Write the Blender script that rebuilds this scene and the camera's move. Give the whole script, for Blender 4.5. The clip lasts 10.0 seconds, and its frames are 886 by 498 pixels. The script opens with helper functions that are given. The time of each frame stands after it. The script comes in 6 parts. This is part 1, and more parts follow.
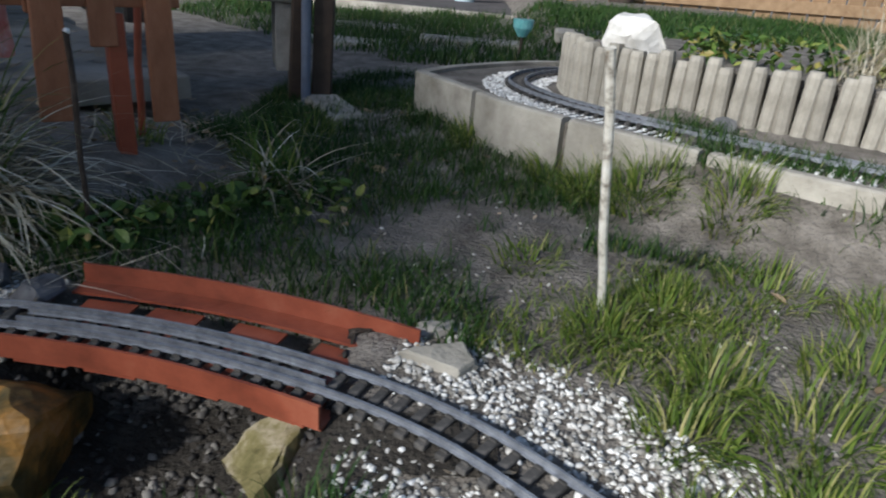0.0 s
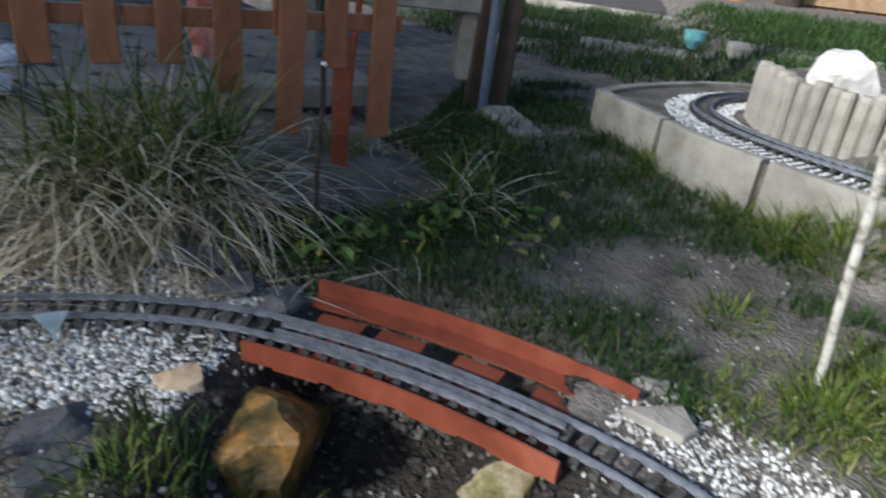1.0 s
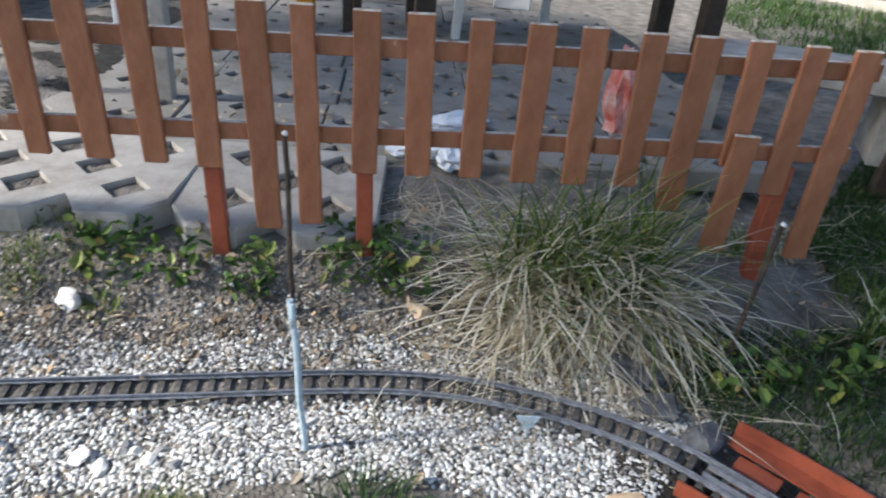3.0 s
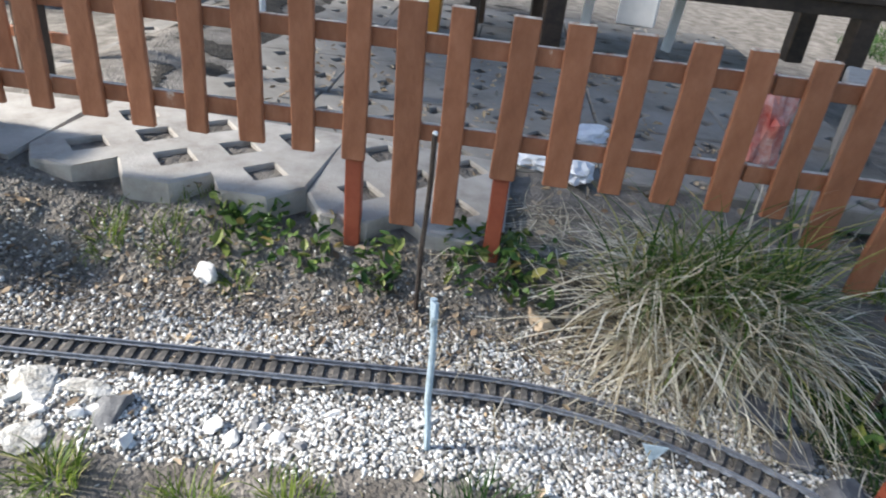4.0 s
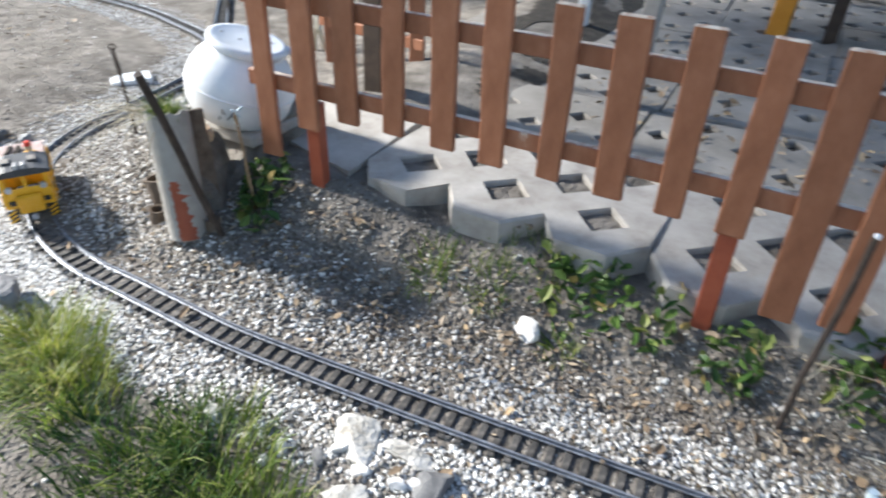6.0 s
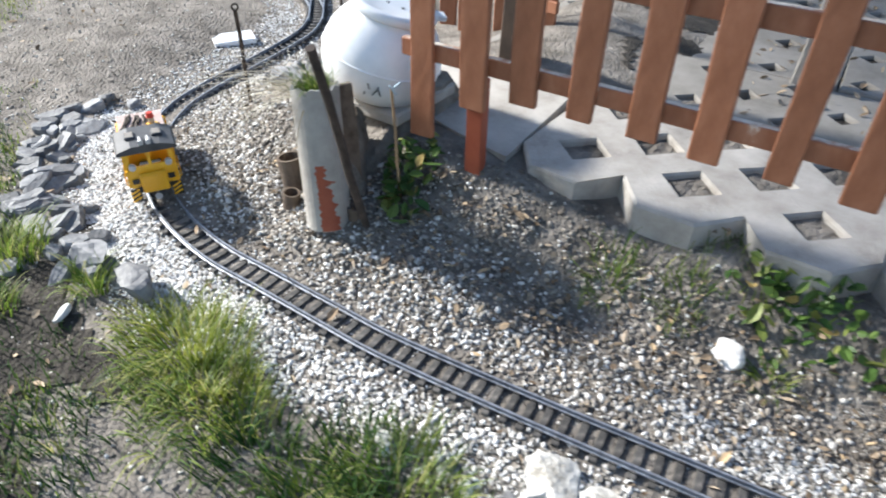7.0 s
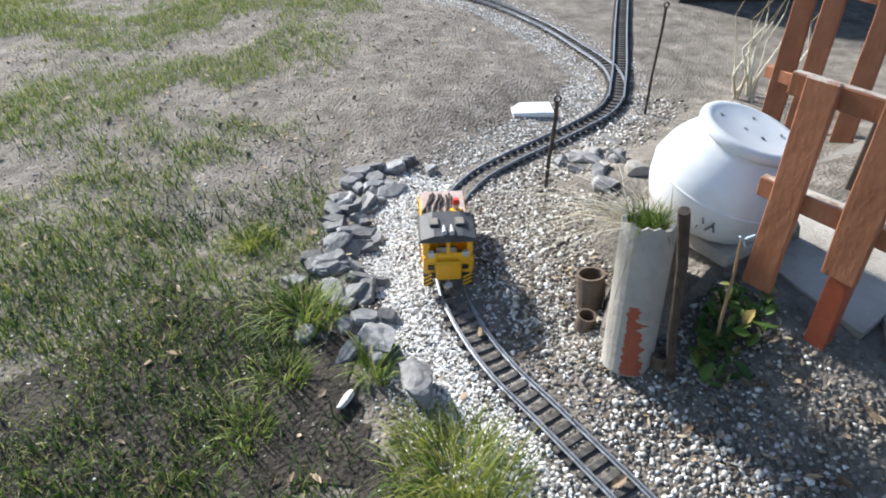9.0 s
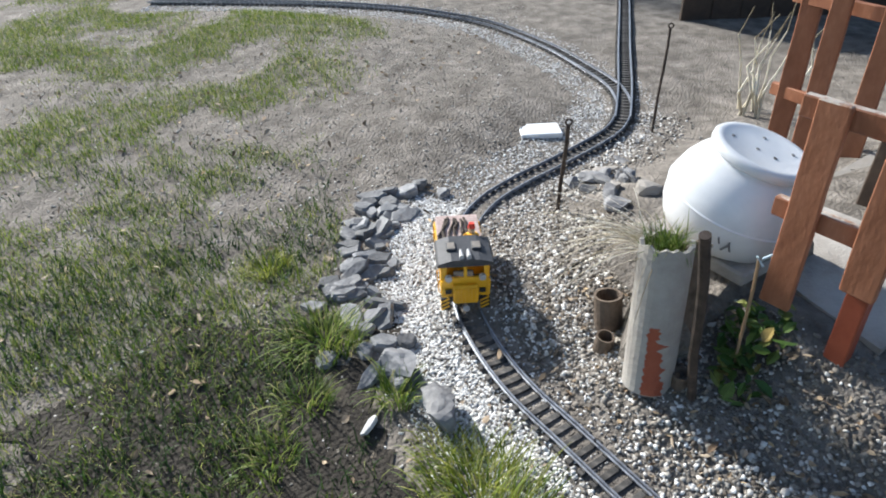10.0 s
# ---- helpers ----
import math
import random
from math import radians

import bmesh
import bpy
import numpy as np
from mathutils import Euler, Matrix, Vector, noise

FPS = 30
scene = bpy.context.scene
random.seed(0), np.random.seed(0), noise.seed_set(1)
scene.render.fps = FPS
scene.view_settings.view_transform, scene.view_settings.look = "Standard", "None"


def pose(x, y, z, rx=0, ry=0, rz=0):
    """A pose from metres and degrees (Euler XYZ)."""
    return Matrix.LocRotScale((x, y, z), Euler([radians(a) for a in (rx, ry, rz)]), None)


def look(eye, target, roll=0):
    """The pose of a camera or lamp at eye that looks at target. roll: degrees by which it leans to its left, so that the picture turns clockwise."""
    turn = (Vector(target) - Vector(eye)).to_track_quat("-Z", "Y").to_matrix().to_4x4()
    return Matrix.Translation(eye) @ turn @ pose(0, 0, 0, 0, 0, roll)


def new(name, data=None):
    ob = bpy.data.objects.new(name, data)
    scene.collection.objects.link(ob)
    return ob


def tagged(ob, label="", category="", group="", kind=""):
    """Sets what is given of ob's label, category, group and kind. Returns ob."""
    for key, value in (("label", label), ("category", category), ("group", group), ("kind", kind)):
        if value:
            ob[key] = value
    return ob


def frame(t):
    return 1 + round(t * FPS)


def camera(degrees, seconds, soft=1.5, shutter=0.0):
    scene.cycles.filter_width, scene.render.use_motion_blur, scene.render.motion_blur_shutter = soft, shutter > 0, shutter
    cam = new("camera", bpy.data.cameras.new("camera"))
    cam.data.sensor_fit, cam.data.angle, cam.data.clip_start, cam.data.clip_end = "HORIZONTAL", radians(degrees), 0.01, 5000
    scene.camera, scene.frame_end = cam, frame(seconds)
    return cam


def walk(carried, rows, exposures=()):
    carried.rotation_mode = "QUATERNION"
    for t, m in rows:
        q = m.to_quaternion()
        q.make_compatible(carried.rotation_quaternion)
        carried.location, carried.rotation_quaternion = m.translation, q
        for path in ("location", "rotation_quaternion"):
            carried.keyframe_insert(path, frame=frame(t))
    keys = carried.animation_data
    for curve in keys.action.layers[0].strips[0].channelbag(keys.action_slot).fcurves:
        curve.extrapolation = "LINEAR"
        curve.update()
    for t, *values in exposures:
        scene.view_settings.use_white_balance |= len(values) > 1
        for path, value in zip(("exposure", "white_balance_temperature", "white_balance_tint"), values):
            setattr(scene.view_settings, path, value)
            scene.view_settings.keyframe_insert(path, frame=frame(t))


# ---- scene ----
cam = camera(66.8, 10.0, soft=1.9, shutter=0.35)
PATH = [
    (0, (0.104, 0.004, 0.435), (0.052, 1.839, -0.358), 4.7),
    (0.5, (0.03, -0.001, 0.464), (-0.134, 1.803, -0.384), 5.0),
    (1, (-0.062, -0.016, 0.513), (-0.421, 1.75, -0.353), 6.6),
    (1.5, (-0.162, -0.017, 0.616), (-0.661, 1.702, -0.276), 5.3),
    (1.7, (-0.205, -0.059, 0.635), (-0.747, 1.679, -0.192), 5.0),
    (2, (-0.248, -0.042, 0.713), (-0.889, 1.613, -0.21), 4.9),
    (2.5, (-0.269, -0.079, 0.762), (-1.15, 1.439, -0.196), 5.0),
    (3, (-0.301, -0.142, 0.779), (-1.375, 1.214, -0.225), 4.1),
    (3.2, (-0.319, -0.164, 0.774), (-1.423, 1.165, -0.233), 4.4),
    (4.3, (-0.393, -0.211, 0.767), (-1.683, 0.947, -0.231), 6.5),
    (4.5, (-0.407, -0.215, 0.769), (-1.719, 0.921, -0.225), 6.4),
    (5, (-0.46, -0.249, 0.777), (-1.844, 0.798, -0.216), 6.3),
    (5.5, (-0.529, -0.29, 0.815), (-1.988, 0.609, -0.216), 5.3),
    (6, (-0.676, -0.235, 0.805), (-2.238, 0.329, -0.309), 1.9),
    (6.2, (-0.699, -0.229, 0.807), (-2.285, 0.211, -0.33), 1.2),
    (7.3, (-0.987, -0.465, 0.76), (-2.502, -0.056, -0.481), 1.6),
    (7.5, (-1.022, -0.484, 0.78), (-2.576, -0.189, -0.444), 1.7),
    (8, (-1.097, -0.51, 0.799), (-2.715, -0.468, -0.376), 0.3),
    (8.5, (-1.116, -0.525, 0.816), (-2.735, -0.702, -0.346), 0.1),
    (9, (-1.115, -0.537, 0.836), (-2.739, -0.735, -0.313), -0.2),
    (9.5, (-1.104, -0.554, 0.85), (-2.739, -0.79, -0.277), -1.2),
    (10, (-1.107, -0.561, 0.856), (-2.759, -0.774, -0.25), -1.7),
]
EXPOSURES = [(0.0, 0.08, 6000, 8), (1.0, 0.4, 5950, 8), (2.0, 0.92, 6050, 9), (3.0, 1.25, 6350, 9), (4.5, 1.37, 6350, 9), (6.0, 1.37, 6250, 8), (8.0, 1.3, 6200, 8), (10.0, 0.92, 6200, 8)]
walk(cam, [(t, look(eye, target, roll)) for t, eye, target, roll in PATH], EXPOSURES)

# ---- daylight ----
SUN_DIR = Vector((-0.655, -0.755, 0.6)).normalized()
world = bpy.data.worlds.new("sky_world")
world.use_nodes = True
scene.world = world
wn = world.node_tree.nodes
sky = wn.new("ShaderNodeTexSky")
sky.sky_type = "NISHITA"
sky.sun_disc = False
sky.sun_elevation = math.asin(SUN_DIR.z)
sky.sun_rotation = math.atan2(SUN_DIR.x, SUN_DIR.y)
world.node_tree.links.new(sky.outputs[0], wn["Background"].inputs[0])
wn["Background"].inputs[1].default_value = 0.088
sun_data = bpy.data.lights.new("sun", "SUN")
sun_data.energy, sun_data.angle, sun_data.color = 5.0, radians(5.0), (1.0, 0.95, 0.88)
sun = new("sun", sun_data)
sun.matrix_world = look(SUN_DIR * 20, (0, 0, 0))

# ---- materials ----
def mat(name, stops, scale=20.0, rough=0.8, metal=0.0, bump=0.3, bscale=None, detail=6.0, vary=0.0, island=False, spec=0.4, dist=0.004, grain=1.0):
    """Noise-driven surface: stops are (position, colour); vary: brightness change from piece to piece."""
    m = bpy.data.materials.new(name)
    m.use_nodes = True
    n, l = m.node_tree.nodes, m.node_tree.links
    b = n["Principled BSDF"]
    tc = n.new("ShaderNodeTexCoord")
    no = n.new("ShaderNodeTexNoise")
    no.inputs["Scale"].default_value, no.inputs["Detail"].default_value = scale, detail
    no.inputs["Roughness"].default_value = 0.65
    along = n.new("ShaderNodeVectorMath")
    along.operation = "MULTIPLY"
    along.inputs[1].default_value = (1.0, 1.0, grain)
    l.new(tc.outputs["Object"], along.inputs[0])
    l.new(along.outputs[0], no.inputs["Vector"])
    ramp = n.new("ShaderNodeValToRGB")
    while len(ramp.color_ramp.elements) < len(stops):
        ramp.color_ramp.elements.new(0.5)
    for e, (p, c) in zip(ramp.color_ramp.elements, stops):
        e.position, e.color = p, (*c, 1)
    l.new(no.outputs["Fac"], ramp.inputs["Fac"])
    col = ramp.outputs["Color"]
    if vary:
        src = n.new("ShaderNodeNewGeometry").outputs["Random Per Island"] if island else n.new("ShaderNodeObjectInfo").outputs["Random"]
        mr = n.new("ShaderNodeMapRange")
        mr.inputs["To Min"].default_value, mr.inputs["To Max"].default_value = 1 - vary, 1 + vary
        l.new(src, mr.inputs["Value"])
        mul = n.new("ShaderNodeVectorMath")
        mul.operation = "SCALE"
        l.new(col, mul.inputs[0])
        l.new(mr.outputs["Result"], mul.inputs["Scale"])
        col = mul.outputs[0]
    l.new(col, b.inputs["Base Color"])
    b.inputs["Roughness"].default_value, b.inputs["Metallic"].default_value = rough, metal
    b.inputs["Specular IOR Level"].default_value = spec
    if bump:
        nb = n.new("ShaderNodeTexNoise")
        nb.inputs["Scale"].default_value, nb.inputs["Detail"].default_value = bscale or scale * 4, 6
        l.new(along.outputs[0], nb.inputs["Vector"])
        bp = n.new("ShaderNodeBump")
        bp.inputs["Strength"].default_value, bp.inputs["Distance"].default_value = bump, dist
        l.new(nb.outputs["Fac"], bp.inputs["Height"])
        l.new(bp.outputs["Normal"], b.inputs["Normal"])
    return m


def pal_mat(name, stops, rough=0.8, bump=0.3, bscale=200, spec=0.3, glow=0.0):
    """One colour for each island of a joined mesh, drawn at random along the stops."""
    m = bpy.data.materials.new(name)
    m.use_nodes = True
    n, l = m.node_tree.nodes, m.node_tree.links
    b = n["Principled BSDF"]
    g = n.new("ShaderNodeNewGeometry")
    ramp = n.new("ShaderNodeValToRGB")
    while len(ramp.color_ramp.elements) < len(stops):
        ramp.color_ramp.elements.new(0.5)
    for e, (p, c) in zip(ramp.color_ramp.elements, stops):
        e.position, e.color = p, (*c, 1)
    l.new(g.outputs["Random Per Island"], ramp.inputs["Fac"])
    no = n.new("ShaderNodeTexNoise")
    no.inputs["Scale"].default_value, no.inputs["Detail"].default_value = bscale, 4
    tc = n.new("ShaderNodeTexCoord")
    l.new(tc.outputs["Object"], no.inputs["Vector"])
    mr = n.new("ShaderNodeMapRange")
    mr.inputs["To Min"].default_value, mr.inputs["To Max"].default_value = 0.7, 1.25
    l.new(no.outputs["Fac"], mr.inputs["Value"])
    mul = n.new("ShaderNodeVectorMath")
    mul.operation = "SCALE"
    l.new(ramp.outputs["Color"], mul.inputs[0])
    l.new(mr.outputs["Result"], mul.inputs["Scale"])
    l.new(mul.outputs[0], b.inputs["Base Color"])
    b.inputs["Roughness"].default_value = rough
    b.inputs["Specular IOR Level"].default_value = spec
    if glow:
        tr = n.new("ShaderNodeBsdfTranslucent")
        mx = n.new("ShaderNodeMixShader")
        mx.inputs[0].default_value = glow
        l.new(mul.outputs[0], tr.inputs["Color"])
        l.new(b.outputs[0], mx.inputs[1])
        l.new(tr.outputs[0], mx.inputs[2])
        l.new(mx.outputs[0], n["Material Output"].inputs[0])
    return m


SOIL = mat("soil", [(0.28, (0.07, 0.06, 0.05)), (0.47, (0.16, 0.142, 0.122)), (0.62, (0.24, 0.215, 0.188)), (0.78, (0.36, 0.335, 0.3))], 13, 0.95, 0, 1.0, 120, detail=12, dist=0.012)
GRAVEL = pal_mat("white_gravel", [(0.0, (0.13, 0.12, 0.105)), (0.25, (0.3, 0.285, 0.26)), (0.55, (0.56, 0.545, 0.515)), (1.0, (0.84, 0.835, 0.815))], 0.75)
CHALK = pal_mat("chalk_gravel", [(0.0, (0.3, 0.29, 0.28)), (0.25, (0.55, 0.545, 0.535)), (1.0, (0.9, 0.9, 0.89))], 0.8)
# Near-black stones: the shade under the bridge is put into their colour.
SHADESTONE = pal_mat("hollow_shade_stones", [(0.0, (0.02, 0.018, 0.016)), (0.7, (0.08, 0.072, 0.065)), (1.0, (0.3, 0.28, 0.25))], 0.6)
SOILSTONE = pal_mat("soil_stones", [(0.0, (0.1, 0.085, 0.07)), (0.35, (0.22, 0.2, 0.175)), (0.65, (0.4, 0.375, 0.335)), (1.0, (0.76, 0.745, 0.71))], 0.85)
EARTH = pal_mat("earth_crumbs", [(0.0, (0.1, 0.083, 0.066)), (0.5, (0.21, 0.185, 0.155)), (1.0, (0.35, 0.315, 0.27))], 0.95)
# Brighter, yellower copy of the grass, with sunlight put into its colour.
SUNGRASS = pal_mat("sunlit_grass_copy", [(0.0, (0.09, 0.13, 0.015)), (0.5, (0.24, 0.29, 0.035)), (1.0, (0.5, 0.47, 0.13))], 0.5, spec=0.3, glow=0.45)
GRASS = pal_mat("grass_blades", [(0.0, (0.055, 0.1, 0.014)), (0.45, (0.12, 0.19, 0.028)), (0.8, (0.25, 0.3, 0.06)), (1.0, (0.46, 0.41, 0.19))], 0.55, spec=0.3, glow=0.4)
# Darker copy of the grass: shade is put into the blade colour.
SHADEGRASS = pal_mat("shaded_grass_copy", [(0.0, (0.016, 0.042, 0.01)), (0.6, (0.035, 0.085, 0.018)), (0.93, (0.075, 0.13, 0.03)), (1.0, (0.2, 0.18, 0.08))], 0.55, spec=0.2, glow=0.25)
STRAW = pal_mat("dry_straw", [(0.0, (0.18, 0.14, 0.08)), (0.45, (0.48, 0.42, 0.3)), (1.0, (0.82, 0.78, 0.66))], 0.65, glow=0.15)
TUFT = pal_mat("tuft_green", [(0.0, (0.03, 0.075, 0.012)), (0.55, (0.08, 0.16, 0.028)), (0.85, (0.24, 0.29, 0.07)), (1.0, (0.5, 0.44, 0.18))], 0.5, glow=0.35)
LEAF = pal_mat("ivy_leaves", [(0.0, (0.03, 0.075, 0.015)), (0.6, (0.09, 0.15, 0.03)), (0.88, (0.22, 0.24, 0.06)), (1.0, (0.32, 0.2, 0.08))], 0.5)
DEADLEAF = pal_mat("dead_leaves", [(0.0, (0.14, 0.095, 0.06)), (0.4, (0.27, 0.2, 0.13)), (0.8, (0.42, 0.34, 0.25)), (1.0, (0.52, 0.38, 0.22))], 0.8)
PAINT = mat("fence_paint", [(0.28, (0.21, 0.08, 0.039)), (0.48, (0.28, 0.113, 0.057)), (0.62, (0.335, 0.143, 0.077)), (0.675, (0.38, 0.18, 0.105)), (0.715, (0.56, 0.46, 0.37))], 26, 0.6, 0, 0.35, 120, detail=12, vary=0.16, grain=0.4)
REDPAINT = mat("fresh_red_paint", [(0.3, (0.24, 0.05, 0.024)), (0.7, (0.34, 0.09, 0.045))], 18, 0.5, 0, 0.25, 80)
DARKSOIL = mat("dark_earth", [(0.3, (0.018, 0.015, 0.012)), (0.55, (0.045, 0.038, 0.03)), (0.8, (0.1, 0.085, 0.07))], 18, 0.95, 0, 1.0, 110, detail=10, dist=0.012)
CLAY = mat("brown_clay", [(0.3, (0.07, 0.05, 0.035)), (0.6, (0.16, 0.12, 0.09)), (0.85, (0.26, 0.22, 0.18))], 30, 0.85, 0, 0.4, 120)
WORN = mat("worn_wood", [(0.35, (0.34, 0.15, 0.08)), (0.5, (0.6, 0.52, 0.43)), (0.7, (0.72, 0.66, 0.57))], 40, 0.8, 0, 0.4, 150)
STEELRED = mat("red_primer", [(0.25, (0.13, 0.032, 0.018)), (0.55, (0.29, 0.075, 0.04)), (0.85, (0.4, 0.15, 0.09))], 12, 0.45, 0, 0.2, 70)
RAIL = mat("rail_brass_grey", [(0.3, (0.15, 0.16, 0.185)), (0.7, (0.36, 0.38, 0.42))], 60, 0.4, 0.45, 0.15, 200)
TIE = mat("sleeper_plastic", [(0.3, (0.035, 0.033, 0.032)), (0.5, (0.07, 0.066, 0.062)), (0.75, (0.17, 0.155, 0.14))], 55, 0.8, 0, 0.4, 160, vary=0.3)
CONCRETE = mat("grey_concrete", [(0.3, (0.22, 0.205, 0.185)), (0.55, (0.36, 0.335, 0.305)), (0.8, (0.48, 0.45, 0.41))], 11, 0.9, 0, 0.5, 130, vary=0.08)
PALECON = mat("pale_concrete", [(0.28, (0.17, 0.155, 0.125)), (0.5, (0.34, 0.315, 0.27)), (0.75, (0.52, 0.49, 0.43))], 7, 0.9, 0, 0.6, 110, detail=10, vary=0.14)
ROCK = mat("grey_slate", [(0.3, (0.1, 0.1, 0.105)), (0.5, (0.19, 0.19, 0.195)), (0.75, (0.34, 0.335, 0.325))], 22, 0.75, 0, 0.6, 90, vary=0.3)
DARKROCK = mat("dark_slate", [(0.3, (0.045, 0.045, 0.05)), (0.55, (0.1, 0.1, 0.108)), (0.8, (0.19, 0.19, 0.195))], 26, 0.7, 0, 0.7, 100, detail=10)
YROCK = mat("ochre_rock", [(0.36, (0.03, 0.03, 0.013)), (0.47, (0.12, 0.08, 0.025)), (0.57, (0.34, 0.17, 0.04)), (0.8, (0.46, 0.36, 0.24))], 14, 0.6, 0, 0.8, 70, detail=10)
TANROCK = mat("tan_stone", [(0.3, (0.42, 0.28, 0.17)), (0.7, (0.66, 0.52, 0.36))], 20, 0.8, 0, 0.5, 90)
LIMESTONE = mat("dirty_limestone", [(0.32, (0.2, 0.18, 0.15)), (0.5, (0.46, 0.44, 0.4)), (0.68, (0.7, 0.68, 0.64))], 40, 0.9, 0, 0.9, 110, detail=10, dist=0.006)
MOSSROCK = mat("mossy_beige_stone", [(0.36, (0.1, 0.09, 0.03)), (0.46, (0.2, 0.17, 0.07)), (0.54, (0.42, 0.36, 0.25)), (0.75, (0.58, 0.52, 0.4))], 11, 0.85, 0, 0.6, 90, detail=8)
WHITEROCK = mat("white_stone", [(0.3, (0.5, 0.48, 0.45)), (0.6, (0.8, 0.78, 0.75))], 14, 0.8, 0, 0.7, 50)
YELLOW = mat("yellow_plastic", [(0.3, (0.72, 0.36, 0.015)), (0.7, (0.82, 0.46, 0.025))], 30, 0.38, 0, 0.05, 200)
BLACK = mat("black_plastic", [(0.3, (0.012, 0.012, 0.012)), (0.7, (0.03, 0.03, 0.03))], 30, 0.5, 0, 0.1, 200)
ROOFGREY = mat("dark_roof", [(0.3, (0.035, 0.037, 0.042)), (0.7, (0.07, 0.072, 0.08))], 40, 0.55, 0, 0.1, 200)
GREYPL = mat("grey_plastic", [(0.3, (0.3, 0.3, 0.31)), (0.7, (0.5, 0.5, 0.5))], 40, 0.5, 0, 0.1, 200)
SKYLIGHT = mat("dull_skylight", [(0.3, (0.16, 0.14, 0.12)), (0.7, (0.3, 0.27, 0.23))], 60, 0.35, 0, 0.1, 200)
LOADMAT = mat("load_pink_brown", [(0.3, (0.36, 0.27, 0.25)), (0.7, (0.55, 0.44, 0.41))], 50, 0.75, 0, 0.3, 150)
TWIG = mat("dark_twigs", [(0.3, (0.03, 0.022, 0.018)), (0.7, (0.09, 0.07, 0.055))], 60, 0.9, 0, 0.5, 200)
RED = mat("red_plastic", [(0.3, (0.55, 0.03, 0.02)), (0.7, (0.68, 0.06, 0.03))], 40, 0.45, 0, 0)
WHITEPL = mat("white_plastic", [(0.3, (0.66, 0.68, 0.7)), (0.6, (0.8, 0.81, 0.82)), (0.8, (0.85, 0.85, 0.85))], 7, 0.35, 0, 0.05, 60)
RUST = mat("dark_rusty_rod", [(0.3, (0.03, 0.024, 0.02)), (0.6, (0.08, 0.06, 0.05)), (0.85, (0.2, 0.17, 0.14))], 40, 0.8, 0.2, 0.4, 150)
POLEPAINT = mat("weathered_white_paint", [(0.36, (0.16, 0.13, 0.1)), (0.48, (0.6, 0.57, 0.5)), (0.7, (0.8, 0.78, 0.72))], 35, 0.8, 0, 0.5, 120)
BLUESTICK = mat("pale_blue_paint", [(0.35, (0.3, 0.38, 0.43)), (0.6, (0.45, 0.55, 0.62)), (0.8, (0.62, 0.68, 0.7))], 50, 0.6, 0, 0.2, 150)
PIPE = mat("fibre_cement", [(0.3, (0.28, 0.255, 0.23)), (0.6, (0.4, 0.375, 0.34)), (0.85, (0.5, 0.46, 0.42))], 12, 0.85, 0, 0.35, 120)
DARKWOOD = mat("dark_wood", [(0.3, (0.03, 0.02, 0.015)), (0.7, (0.075, 0.05, 0.035))], 16, 0.6, 0, 0.3, 80)
TANWOOD = mat("tan_wood", [(0.3, (0.24, 0.15, 0.08)), (0.7, (0.4, 0.27, 0.16))], 10, 0.7, 0, 0.3, 60, vary=0.12)
ORANGE = mat("orange_paint", [(0.3, (0.55, 0.22, 0.02)), (0.7, (0.66, 0.3, 0.04))], 14, 0.5, 0, 0.1)
BAG = mat("white_bag", [(0.3, (0.6, 0.62, 0.66)), (0.7, (0.82, 0.83, 0.85))], 20, 0.5, 0, 0.4, 40)

# ---- building helpers ----
def mesh_of(bm, name, material, smooth=False):
    me = bpy.data.meshes.new(name)
    bm.normal_update()
    bm.to_mesh(me)
    bm.free()
    for m in (material if isinstance(material, (list, tuple)) else [material]):
        me.materials.append(m)
    if smooth:
        me.polygons.foreach_set("use_smooth", [True] * len(me.polygons))
    return me


def part(name, bm, material, parent=None, label="", smooth=False):
    ob = new(name, mesh_of(bm, name, material, smooth))
    ob.parent = parent
    if label:
        tagged(ob, label)
    return ob


def thing(name, label, category, at=None, group="", kind=""):
    ob = new(name)
    ob.empty_display_size = 0.02
    if at is not None:
        ob.matrix_world = at
    return tagged(ob, label, category, group, kind)


def raw(name, verts, faces, material, parent=None, smooth=False):
    me = bpy.data.meshes.new(name)
    me.from_pydata([tuple(v) for v in verts], [], [tuple(f) for f in faces])
    me.materials.append(material)
    if smooth:
        me.polygons.foreach_set("use_smooth", [True] * len(me.polygons))
    me.update()
    ob = new(name, me)
    ob.parent = parent
    return ob


def add_box(bm, x0, y0, z0, x1, y1, z1, bev=0.0, m=None, mi=0):
    r = bmesh.ops.create_cube(bm, size=1.0, matrix=Matrix.Translation(((x0 + x1) / 2, (y0 + y1) / 2, (z0 + z1) / 2)) @ Matrix.Diagonal((x1 - x0, y1 - y0, z1 - z0, 1)))
    vs = r["verts"]
    if bev:
        es = list({e for v in vs for e in v.link_edges})
        q = bmesh.ops.bevel(bm, geom=es, offset=bev, segments=1, affect="EDGES", profile=0.5)
        vs = list({v for f in q["faces"] for v in f.verts} | {v for v in vs if v.is_valid})
    if m is not None:
        bmesh.ops.transform(bm, matrix=m, verts=vs)
    if mi:
        for f in {f for v in vs for f in v.link_faces}:
            f.material_index = mi
    return vs


def box(*a, **k):
    bm = bmesh.new()
    add_box(bm, *a, **k)
    return bm


